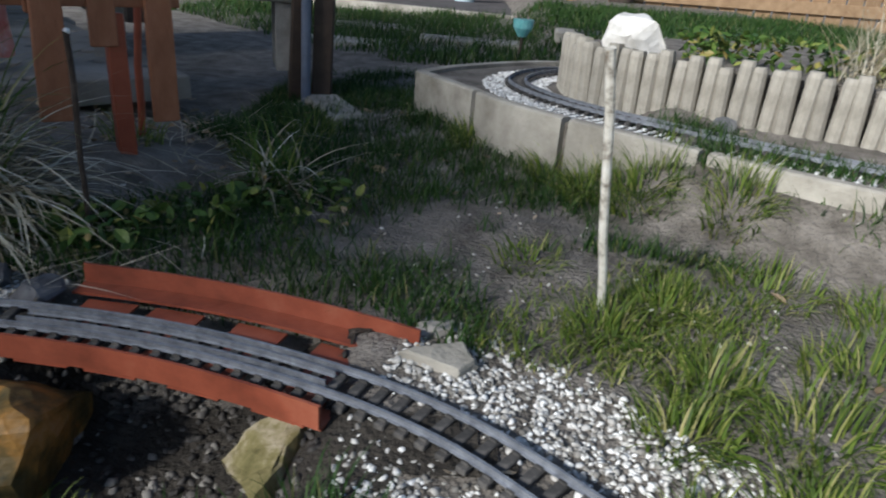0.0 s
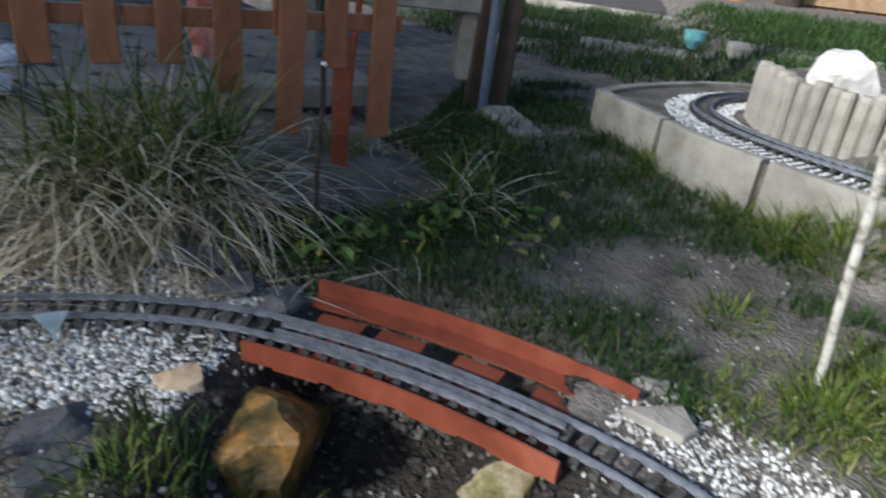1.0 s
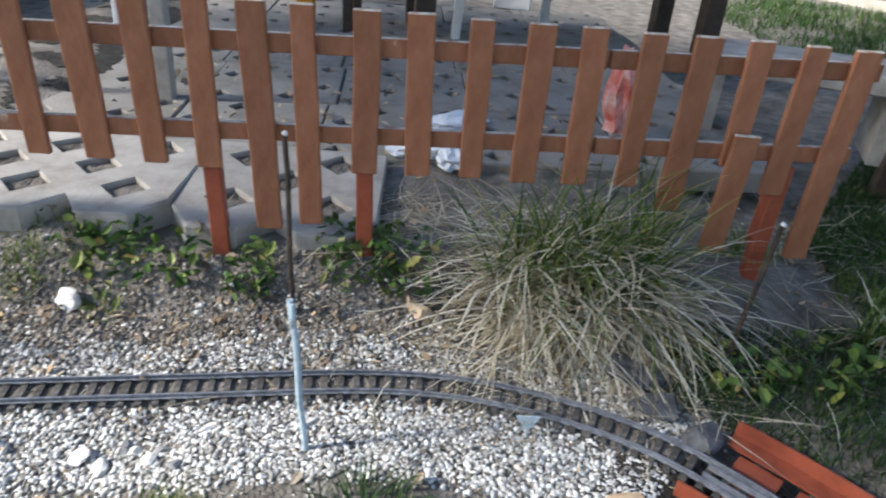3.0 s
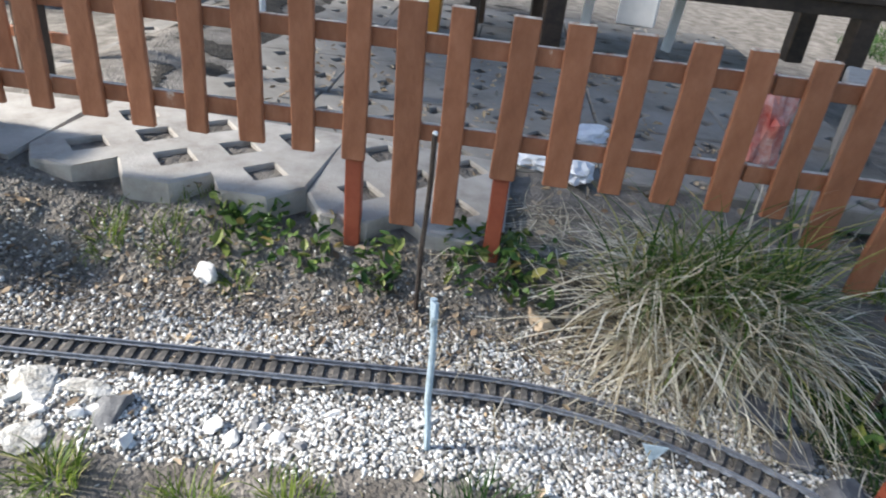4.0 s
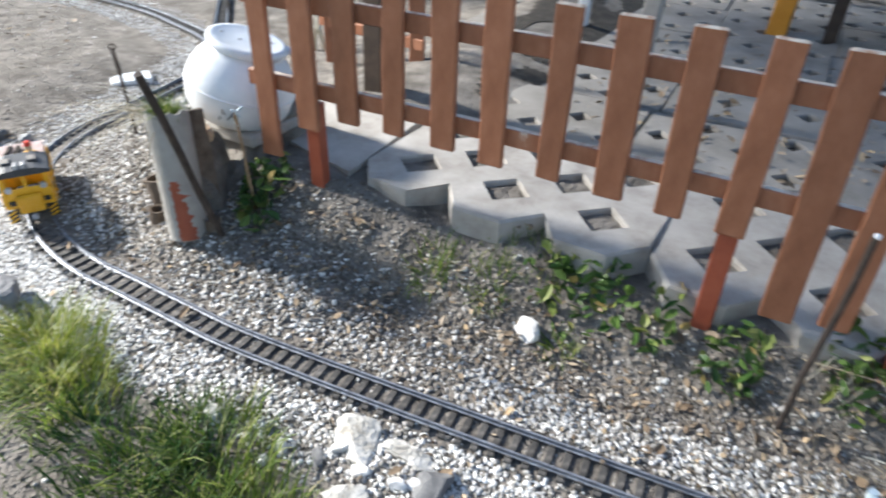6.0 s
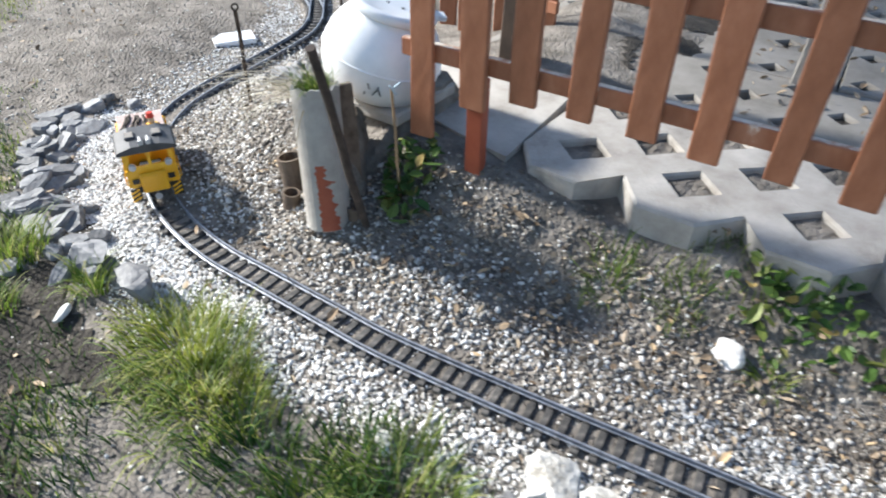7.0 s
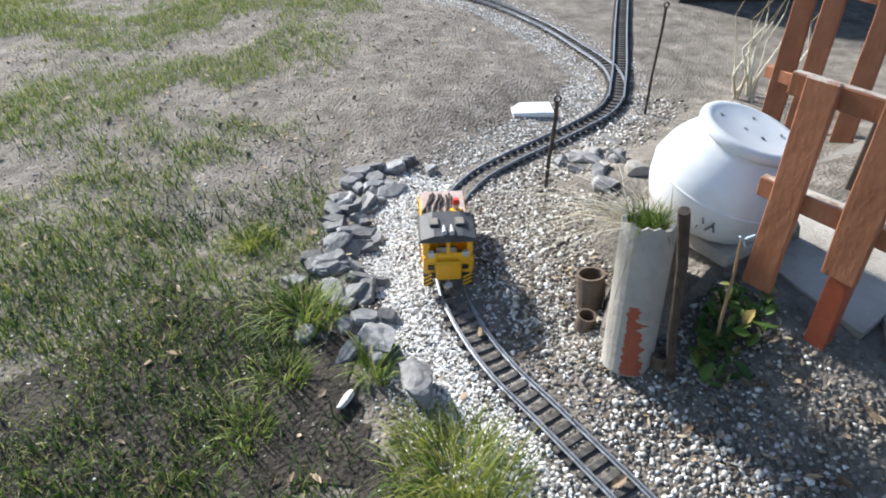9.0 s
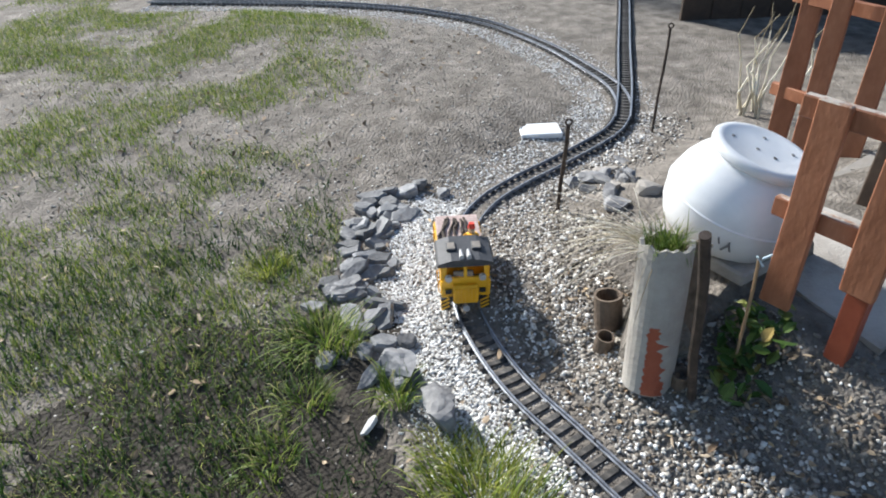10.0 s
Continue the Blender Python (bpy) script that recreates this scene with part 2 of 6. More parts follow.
def add_cyl(bm, p, q, r0, r1=None, seg=10, mi=0):
    p, q = Vector(p), Vector(q)
    d = q - p
    m = Matrix.Translation((p + q) / 2) @ d.to_track_quat("Z", "Y").to_matrix().to_4x4()
    r = bmesh.ops.create_cone(bm, cap_ends=True, segments=seg, radius1=r0, radius2=r0 if r1 is None else r1, depth=d.length, matrix=m)
    if mi:
        for f in {f for v in r["verts"] for f in v.link_faces}:
            f.material_index = mi
    return r["verts"]


def cyl(*a, **k):
    bm = bmesh.new()
    add_cyl(bm, *a, **k)
    return bm


def rock_bm(sx, sy, sz, seed=0, sub=2, rough=0.35):
    """A faceted rock: a ball cut by random planes, then roughened."""
    q = random.Random(seed * 17 + 3)
    bm = bmesh.new()
    bmesh.ops.create_icosphere(bm, subdivisions=sub, radius=1)
    off = Vector((seed * 3.1, seed * 1.7, seed * 0.9))
    planes = []
    for i in range(8):
        d = Vector((q.gauss(0, 1), q.gauss(0, 1), q.gauss(0, 0.8))).normalized()
        planes.append((d, q.uniform(0.34, 0.66)))
    planes.append((Vector((0.1, -0.08, 1)).normalized(), 0.62))
    for v in bm.verts:
        c = v.co.copy()
        for d, r in planes:
            over = c.dot(d) - r
            if over > 0:
                c -= d * over
        k = 1 + rough * 0.25 * noise.noise(c * 2.2 + off) + rough * 0.18 * noise.noise(c * 6.1 + off)
        c *= k * 1.4
        v.co = Vector((c.x * sx, c.y * sy, max(c.z, -0.7) * sz))
    return bm


def catmull(pts, step):
    """Evenly spaced points on a smooth curve through pts."""
    p = np.array(pts, float)
    p = np.vstack([2 * p[0] - p[1], p, 2 * p[-1] - p[-2]])
    out = []
    for i in range(1, len(p) - 2):
        t = np.linspace(0, 1, 24, endpoint=False)[:, None]
        a, b, c, d = p[i - 1], p[i], p[i + 1], p[i + 2]
        out.append(0.5 * (2 * b + (c - a) * t + (2 * a - 5 * b + 4 * c - d) * t ** 2 + (3 * b - a - 3 * c + d) * t ** 3))
    q = np.vstack(out + [p[-2:-1]])
    s = np.concatenate([[0], np.cumsum(np.linalg.norm(np.diff(q, axis=0), axis=1))])
    u = np.arange(0, s[-1], step)
    return np.stack([np.interp(u, s, q[:, k]) for k in range(q.shape[1])], 1)


def sweep(path, profile, closed=True):
    """Verts and faces of a profile (offset to the left, height) swept along a 2D or 3D path."""
    path = np.asarray(path, float)
    if path.shape[1] == 2:
        path = np.c_[path, np.zeros(len(path))]
    tan = np.gradient(path[:, :2], axis=0)
    tan /= np.linalg.norm(tan, axis=1)[:, None]
    left = np.c_[-tan[:, 1], tan[:, 0]]
    n = len(profile)
    verts = []
    for p, l in zip(path, left):
        for o, h in profile:
            verts.append((p[0] + l[0] * o, p[1] + l[1] * o, p[2] + h))
    faces = []
    for i in range(len(path) - 1):
        for k in range(n if closed else n - 1):
            a, b = i * n + k, i * n + (k + 1) % n
            faces.append((a, b, b + n, a + n))
    if closed:
        faces.append(tuple(range(n))[::-1])
        faces.append(tuple((len(path) - 1) * n + k for k in range(n)))
    return verts, faces


# ---- the lie of the land ----
FO, FU, FN = np.array((-1.953, -0.063)), np.array((0.7304, 0.683)), np.array((0.683, -0.7304))


def fence_at(s, d=0.0):
    p = FO + FU * s + FN * d
    return float(p[0]), float(p[1])


TRACK = [(0.55, -0.2), (0.45, 0.12), (0.33, 0.36), (0.182, 0.512), (0.06, 0.592), (-0.08, 0.645), (-0.24, 0.683), (-0.40, 0.698), (-0.52, 0.692), (-0.64, 0.66),
         (-0.76, 0.607), (-0.87, 0.535), (-0.97, 0.445), (-1.1, 0.306), (-1.22, 0.178), (-1.33, 0.06), (-1.48, -0.1), (-1.65, -0.275), (-1.75, -0.362),
         (-1.86, -0.455), (-1.96, -0.54), (-2.07, -0.607), (-2.18, -0.652), (-2.33, -0.684), (-2.48, -0.683), (-2.62, -0.64), (-2.74, -0.56), (-2.85, -0.465),
         (-2.99, -0.35), (-3.11, -0.268), (-3.25, -0.225), (-3.37, -0.215), (-3.52, -0.24), (-3.72, -0.33), (-3.95, -0.45), (-4.2, -0.63), (-4.34, -0.77), (-4.44, -0.92),
         (-4.58, -1.22), (-4.68, -1.75), (-4.7, -2.6)]
CENTRE = catmull(TRACK, 0.0225)


def sstep(a, b, x):
    t = np.clip((x - a) / (b - a), 0, 1)
    return t * t * (3 - 2 * t)


def track_dist(x, y):
    x, y = np.asarray(x, float), np.asarray(y, float)
    best = np.full(x.shape, 9.0)
    for px, py in CENTRE[::3]:
        best = np.minimum(best, np.hypot(x - px, y - py))
    return best


def lumps(x, y):
    return (np.sin(x * 7.3 + 1.3 * np.sin(y * 5.1)) * np.sin(y * 6.7 + np.sin(x * 4.3)) * 0.006 + np.sin(x * 23 + 2 * np.sin(y * 17)) * np.sin(y * 21 + x * 9) * 0.0025)


def gz(x, y):
    """Height of the ground."""
    x, y = np.asarray(x, float), np.asarray(y, float)
    s = (x - FO[0]) * FU[0] + (y - FO[1]) * FU[1]
    d = (x - FO[0]) * FN[0] + (y - FO[1]) * FN[1]
    td = track_dist(x, y)
    z = np.full(x.shape, -0.0175) + 0.0035 * (1 - sstep(0.03, 0.045, td)) - 0.003 * sstep(0.045, 0.06, td) * (1 - sstep(0.06, 0.09, td))
    along = sstep(-0.5, -0.1, s) * (1 - sstep(1.5, 2.4, s))
    z = z + 0.1 * (1 - sstep(-0.03, 0.13, d)) * along
    z = z + 0.05 * (1 - sstep(0.12, 0.34, d)) * (1 - sstep(-0.1, 0.35, s)) * sstep(-1.0, -0.35, s)
    z = z + 0.045 * (1 - sstep(-0.3, 0.25, d)) * (1 - sstep(-0.45, -0.1, s)) * (1 - sstep(2, 6, -s)) * sstep(0.1, 0.4, td) * (1 - sstep(-0.3, -1.2, d))
    z = z + 0.035 * sstep(1.3, 1.9, y) * sstep(-0.6, 0.0, x)
    e = (x - 0.38) * 0.513 + (y - 1.47) * 0.858
    z = z + 0.135 * sstep(-0.24, -0.02, e) * sstep(0.3, 0.6, x) * (1 - sstep(2.5, 4, x))
    # hollow below the bridge
    z = z - 0.13 * np.exp(-((x + 0.23) / 0.17) ** 4) * np.exp(-((y - 0.5) / 0.34) ** 4)
    z = z - 0.03 * sstep(0.0, 0.5, x + 0.45) * (1 - sstep(0.3, 0.6, y)) * np.exp(-((x + 0.2) / 0.5) ** 2)
    z = z + 0.036 * np.exp(-((x + 1.97) / 0.11) ** 2 - ((y + 0.29) / 0.1) ** 2)
    keep = sstep(0.05, 0.12, td)
    z = z + lumps(x, y) * keep * (0.6 + sstep(-2.6, -1.8, x))
    return z


def gzf(x, y):
    return float(gz(np.array([x]), np.array([y]))[0])


def lines(a, b, step, far):
    mid = np.arange(a, b + 1e-6, step)
    out = [mid[-1] + step]
    g = step
    while out[-1] < far:
        g *= 1.45
        out.append(out[-1] + g)
    lo = [mid[0] - step]
    g = step
    while lo[-1] > -far:
        g *= 1.45
        lo.append(lo[-1] - g)
    return np.concatenate([lo[::-1], mid, out])


gx, gy = lines(-5.0, 1.4, 0.022, 300), lines(-2.4, 2.8, 0.022, 300)
X, Y = np.meshgrid(gx, gy)
Z = gz(X, Y)
nx, ny = len(gx), len(gy)
idx = np.arange(nx * ny).reshape(ny, nx)
quads = np.stack([idx[:-1, :-1], idx[:-1, 1:], idx[1:, 1:], idx[1:, :-1]], -1).reshape(-1, 4)
ground = raw("ground", np.stack([X, Y, Z], -1).reshape(-1, 3), quads.tolist(), SOIL, smooth=True)
tagged(ground, "bare grey-brown garden soil with gravel and worn grass", "ground", kind="structure")

# ---- the railway ----
RAILP = [(-0.0035, -0.0088), (0.0035, -0.0088), (0.0035, -0.0076), (0.0009, -0.0068), (0.0009, -0.003), (0.0017, -0.002), (0.0017, 0.0), (-0.0017, 0.0), (-0.0017, -0.002), (-0.0009, -0.003), (-0.0009, -0.0068), (-0.0035, -0.0076)]


def build_track(name, label, centre, z=0.0):
    t = thing(name, label, "railway track")
    fine = centre
    for side in (-0.0237, 0.0237):
        v, f = sweep(np.c_[fine, np.full(len(fine), z)], [(o + side, h) for o, h in RAILP])
        raw("rail", v, f, RAIL, t)
    bm = box(-0.006, -0.037, -0.0165, 0.006, 0.037, -0.0092, bev=0.0012)
    for yy in (-0.0237, 0.0237):
        add_box(bm, -0.0045, yy - 0.0065, -0.0093, 0.0045, yy - 0.0034, -0.0068)
        add_box(bm, -0.0045, yy + 0.0034, -0.0093, 0.0045, yy + 0.0065, -0.0068)
    me = mesh_of(bm, "sleeper", TIE)
    spots = catmull(centre[::6], 0.027)
    tan = np.gradient(spots, axis=0)
    for (px, py), (tx, ty) in zip(spots, tan):
        o = new("sleeper", me)
        o.parent = t
        o.matrix_world = pose(px, py, z, 0, 0, math.degrees(math.atan2(ty, tx)))
    return t


track = build_track("railway_track", "narrow model railway track with grey rails and dark sleepers", CENTRE)

siding = build_track("railway_siding", "straight branch of model railway track leading away", catmull([(-3.2, -0.232), (-3.5, -0.192), (-3.96, -0.145), (-4.73, -0.06), (-5.7, 0.04)], 0.0225), 0.001)

# ---- red bridge under the track ----
bridge = thing("track_bridge", "red-painted steel channel bridge carrying the track over a hollow", "bridge")
span = CENTRE[(CENTRE[:, 0] < -0.005) & (CENTRE[:, 0] > -0.462) & (CENTRE[:, 1] > 0.3)]
span_b = CENTRE[(CENTRE[:, 0] < 0.035) & (CENTRE[:, 0] > -0.43) & (CENTRE[:, 1] > 0.3)]
v, f = sweep(span, [(0.056, -0.026), (0.060, -0.026), (0.060, 0.004), (0.056, 0.004)])
raw("front_flange", v, f, STEELRED, bridge)
v, f = sweep(span_b, [(-0.135, -0.026), (-0.131, -0.026), (-0.131, 0.005), (-0.135, 0.005)])
raw("rear_flange", v, f, STEELRED, bridge)
v, f = sweep(span_b, [(-0.1305, -0.026), (-0.098, -0.026), (-0.098, -0.022), (-0.1305, -0.022)])
raw("rear_ledge", v, f, STEELRED, bridge)
v, f = sweep(span, [(0.024, -0.030), (0.0558, -0.030), (0.0558, -0.0265), (0.024, -0.0265)])
raw("front_ledge", v, f, STEELRED, bridge)
for i in (1, 6, 11, 15):
    v, f = sweep(span[i:i + 4], [(-0.097, -0.034), (0.0555, -0.034), (0.0555, -0.0305), (-0.097, -0.0305)])
    raw("cross_plate", v, f, STEELRED, bridge)
for side in (-0.011, 0.011):
    v, f = sweep(span[1:-1], [(o * 0.8 + side, h) for o, h in RAILP])
    raw("guard_rail", v, f, RAIL, bridge)

# ---- picket fence ----
fence = thing("picket_fence", "low brown-painted wooden picket fence with peeling paint", "fence")


def fence_pose(s, d, z, lean=0.0):
    x, y = fence_at(s, d)
    return pose(x, y, z, 0, 0, math.degrees(math.atan2(FU[1], FU[0]))) @ pose(0, 0, 0, 0, lean, 0)


def picket(w, h, th, worn, seed):
    bm = bmesh.new()
    add_box(bm, -w / 2, -th / 2, 0, w / 2, th / 2, h, bev=0.0022)
    bmesh.ops.subdivide_edges(bm, edges=[e for e in bm.edges if abs(e.verts[0].co.z - e.verts[1].co.z) > h * 0.5], cuts=7)
    for v in bm.verts:
        k = noise.noise(Vector((v.co.x * 20, v.co.z * 9, seed)))
        v.co.x += k * 0.0022
        v.co.y += k * 0.0012
    for fa in bm.faces:
        if min(v.co.z for v in fa.verts) > h - 0.004 and worn:
            fa.material_index = 1
    return bm


PICKETS = [(-0.1, 0.165, 0.51), (0.1, 0.28, 0.55), (0.2, 0.281, 0.553), (0.303, 0.278, 0.556), (0.4, 0.271, 0.56), (0.505, 0.272, 0.562), (0.61, 0.267, 0.56), (0.71, 0.263, 0.56),
           (0.806, 0.257, 0.56), (0.907, 0.132, 0.56), (0.987, 0.145, 0.558), (1.09, 0.256, 0.554), (1.189, 0.256, 0.553), (1.29, 0.256, 0.549), (1.391, 0.25, 0.547), (1.491, 0.25, 0.546),
           (1.592, 0.25, 0.541), (1.687, 0.2, 0.54), (1.79, 0.3, 0.538), (1.888, 0.243, 0.534), (1.985, 0.1, 0.53)]
for i, (s, z0, z1) in enumerate(PICKETS):
    o = part("picket", picket(0.046 + 0.004 * math.sin(i * 2.3), z1 - z0, 0.012, True, i * 1.7), [PAINT, WORN], fence)
    o.matrix_world = fence_pose(s, 0.012, z0, 0.9 * math.sin(i * 4.1))
o = part("picket", picket(0.05, 0.25, 0.012, True, 77), [PAINT, WORN], fence, "short replacement board")
o.matrix_world = fence_pose(1.79, 0.03, 0.12, 2.5)
o = part("picket", picket(0.05, 0.42, 0.014, False, 31), [PAINT, WORN], fence)
o.matrix_world = fence_pose(0.008, 0.018, 0.25, 0)
for s, zt in ((0.008, 0.3), (0.806, 0.28), (1.09, 0.28), (1.91, 0.3)):
    o = part("post", box(-0.016, -0.014, -0.06, 0.016, 0.012, zt - 0.02, bev=0.002), REDPAINT, fence, "freshly red-painted post foot")
    o.matrix_world = fence_pose(s, -0.004, 0.02)
for za, zb in ((0.472, 0.505), (0.31, 0.342)):
    for s0, s1 in ((-0.15, 0.8), (0.803, 1.52), (1.523, 2.03)):
        bm = box(s0, -0.011, za, s1, 0.005, zb, bev=0.002)
        for fa in bm.faces:
            if fa.normal.z > 0.9:
                fa.material_index = 1
        o = part("cross_rail", bm, [PAINT, WORN], fence)
        o.matrix_world = fence_pose(0, -0.006, 0)

# ---- locomotive ----
def build_loco():
    t = thing("toy_locomotive", "yellow toy works locomotive with black roof and twigs aboard", "toy train")
    bm = box(-0.118, -0.034, 0.026, 0.118, 0.034, 0.046, bev=0.002)
    add_box(bm, -0.085, -0.03, 0.01, 0.06, 0.03, 0.027, bev=0.002)
    frame_part = part("underframe", bm, BLACK, t)
    for x in (-0.06, 0.045):
        for y in (-0.0255, 0.0225):
            bm = cyl((x, y, 0.0165), (x, y + 0.003, 0.0165), 0.0165, seg=20)
            add_cyl(bm, (x, y + (0.0032 if y > 0 else -0.001), 0.0165), (x, y + (0.004 if y > 0 else -0.0002), 0.0165), 0.009, seg=14)
            part("wheel", bm, BLACK, t, smooth=False)
    part("red_tank", box(-0.03, -0.041, 0.022, -0.002, 0.041, 0.03, bev=0.002), RED, t, "small red underside tank")
    # flat bed body
    bm = bmesh.new()
    add_box(bm, -0.123, -0.046, 0.046, 0.012, 0.046, 0.05)
    add_box(bm, -0.123, -0.047, 0.05, 0.012, -0.044, 0.083, bev=0.0008)
    add_box(bm, -0.123, 0.044, 0.05, 0.012, 0.047, 0.083, bev=0.0008)
    add_box(bm, -0.124, -0.047, 0.05, -0.121, 0.047, 0.083, bev=0.0008)
    add_box(bm, 0.009, -0.047, 0.05, 0.0125, 0.047, 0.083, bev=0.0008)
    for x in (-0.112, -0.078, -0.032, 0.001):
        for y0, y1 in ((-0.0495, -0.0465), (0.0465, 0.0495)):
            add_box(bm, x - 0.003, y0, 0.044, x + 0.003, y1, 0.082)
    body = part("flatbed_body", bm, YELLOW, t)
    for y0, y1 in ((-0.0482, -0.0468), (0.0468, 0.0482)):
        part("name_plate", box(-0.066, y0, 0.062, -0.044, y1, 0.074), BLACK, t, "dark number panel")
    bm = box(-0.12, -0.044, 0.05, 0.009, 0.044, 0.097, bev=0.002)
    part("load", bm, LOADMAT, t, "pinkish brown load block")
    for k in range(13):
        x = -0.115 + k * 0.01
        part("plank", box(x - 0.0042, -0.0435, 0.0968, x + 0.0042, 0.0435, 0.0985), LOADMAT, t)
    rnd = random.Random(5)
    for i in range(6):
        y = -0.028 + i * 0.009 + rnd.uniform(-0.003, 0.003)
        x0 = -0.112 + rnd.uniform(0, 0.02)
        x1 = x0 + rnd.uniform(0.075, 0.1)
        bm = bmesh.new()
        n = 4
        last = None
        for k in range(n + 1):
            p = Vector((x0 + (x1 - x0) * k / n, y + rnd.uniform(-0.004, 0.004) + (i - 4) * 0.001 * k, 0.0995 + rnd.uniform(0, 0.003)))
            if last is not None:
                add_cyl(bm, last, p, rnd.uniform(0.0022, 0.004), seg=6)
            last = p
        part("twig", bm, TWIG, t)
    # standing platform
    part("platform", box(0.0125, -0.045, 0.046, 0.043, 0.045, 0.049), GREYPL, t, "pale grey chequer platform")
    for y in (-0.036, 0.036):
        part("step", box(0.016, y - 0.006, 0.016, 0.04, y + 0.006, 0.019), GREYPL, t)
    # cab: walls with openings
    X0, X1, YW, ZF, ZR = 0.043, 0.118, 0.046, 0.026, 0.125
    bm = bmesh.new()
    for sy in (-1, 1):
        ya, yb = (sy * YW, sy * (YW - 0.003)) if sy < 0 else (sy * (YW - 0.003), sy * YW)
        ya, yb = min(ya, yb), max(ya, yb)
        add_box(bm, X0, ya, ZF + 0.012, X0 + 0.006, yb, ZR)
        add_box(bm, X0 + 0.036, ya, ZF, X0 + 0.044, yb, ZR)
        add_box(bm, X0 + 0.006, ya, ZR - 0.010, X0 + 0.036, yb, ZR)
        add_box(bm, X0 + 0.006, ya, 0.066, X0 + 0.036, yb, 0.073)
        add_box(bm, X0 + 0.006, ya, ZF + 0.004, X0 + 0.036, yb, ZF + 0.012)
        add_box(bm, X0 + 0.044, ya, 0.115, X1 - 0.004, yb, ZR)
        add_box(bm, X0 + 0.058, ya, 0.077, X1 - 0.005, yb, 0.115)
        add_box(bm, X0 + 0.044, ya, 0.044, X1 + 0.004, yb, 0.08)
    # front and rear walls
    add_box(bm, X1 - 0.004, -YW + 0.003, 0.04, X1, YW - 0.003, 0.086)
    add_box(bm, X1 - 0.004, -YW + 0.003, 0.117, X1, YW - 0.003, ZR)
    for y0, y1 in ((-YW + 0.003, -YW + 0.011), (-0.003, 0.003), (YW - 0.011, YW - 0.003)):
        add_box(bm, X1 - 0.004, y0, 0.086, X1, y1, 0.117)
    add_box(bm, X0, -YW + 0.003, 0.046, X0 + 0.003, YW - 0.003, 0.088)
    add_box(bm, X0, -YW + 0.003, 0.116, X0 + 0.003, YW - 0.003, ZR)
    cab = part("cab", bm, YELLOW, t)
    for sy in (-1, 1):
        part("door_panel", box(X0 + 0.007, sy * (YW - 0.0025) - 0.001, 0.038, X0 + 0.035, sy * (YW - 0.0025) + 0.001, 0.066), BLACK, cab, "black lower door panel")
        for x in (X0 + 0.002, X0 + 0.046):
            bm = cyl((x, sy * (YW + 0.004), 0.034), (x, sy * (YW + 0.004), 0.06), 0.0012, seg=6)
            add_cyl(bm, (x, sy * YW, 0.034), (x, sy * (YW + 0.004), 0.034), 0.0012, seg=6)
            add_cyl(bm, (x, sy * YW, 0.06), (x, sy * (YW + 0.004), 0.06), 0.0012, seg=6)
            part("handrail", bm, YELLOW, cab)
    # interior
    bm = box(X0 + 0.02, -0.02, 0.046, X0 + 0.06, 0.02, 0.07, bev=0.002)
    part("control_desk", bm, BLACK, t)
    # radiator and bonnet
    bm = box(X1, -0.024, 0.03, X1 + 0.013, 0.024, 0.072, bev=0.003)
    nose = part("radiator", bm, YELLOW, t)
    for k in range(7):
        y = -0.0195 + k * 0.0065
        part("grille_bar", box(X1 + 0.0132, y - 0.0018, 0.034, X1 + 0.0162, y + 0.0018, 0.068), YELLOW, nose)
    for y in (-0.032, 0.032):
        bm = cyl((X1, y, 0.088), (X1 + 0.009, y, 0.088), 0.0065, seg=14)
        part("headlight", bm, GREYPL, t, "clear round headlight")
        bm = box(X1 + 0.001, y - 0.006, 0.05, X1 + 0.004, y + 0.006, 0.06)
        part("side_lamp", bm, BLACK, t)
    # roof with hatches and horns
    bm = bmesh.new()
    prof = [(-0.054, 0.121), (-0.05, 0.127), (-0.026, 0.1345), (0.026, 0.1345), (0.05, 0.127), (0.054, 0.121), (0.05, 0.1195), (-0.05, 0.1195)]
    a = [bm.verts.new((X0 - 0.008, y, z)) for y, z in prof]
    b = [bm.verts.new((X1 + 0.010, y, z - 0.002)) for y, z in prof]
    for k in range(8):
        bm.faces.new((a[k], a[(k + 1) % 8], b[(k + 1) % 8], b[k]))
    bm.faces.new(a)
    bm.faces.new(b[::-1])
    bmesh.ops.recalc_face_normals(bm, faces=bm.faces)
    roof = part("roof", bm, ROOFGREY, t)
    for y in (-0.024, 0.024):
        bm = box(X0 + 0.02, y - 0.009, 0.1325, X0 + 0.05, y + 0.009, 0.1375, bev=0.001)
        h = part("roof_hatch", bm, ROOFGREY, roof)
        part("hatch_light", box(X0 + 0.023, y - 0.007, 0.1372, X0 + 0.047, y + 0.007, 0.1382), SKYLIGHT, roof, "dull beige skylight")
    for y in (-0.007, 0.007):
        bm = cyl((X0 + 0.052, y, 0.137), (X0 + 0.082, y, 0.137), 0.002, 0.005, seg=12)
        part("horn", bm, GREYPL, roof, "grey signal horn")
    # striped steps at both ends
    for x, s in ((X1 - 0.004, 1), (-0.118, -1)):
        for y in (-0.038, 0.038):
            bm = box(x - 0.003, y - 0.009, 0.008, x + 0.004, y + 0.009, 0.036)
            st = part("corner_step", bm, BLACK, t)
            for k in range(3):
                bm = box(x - 0.0036, y - 0.0092, 0.0, x + 0.0046, y + 0.0092, 0.0038, m=Matrix.Translation((0, 0, 0.012 + k * 0.009)) @ pose(x, y, 0, 28) @ Matrix.Translation((-x, -y, 0)))
                part("warning_stripe", bm, YELLOW, st)
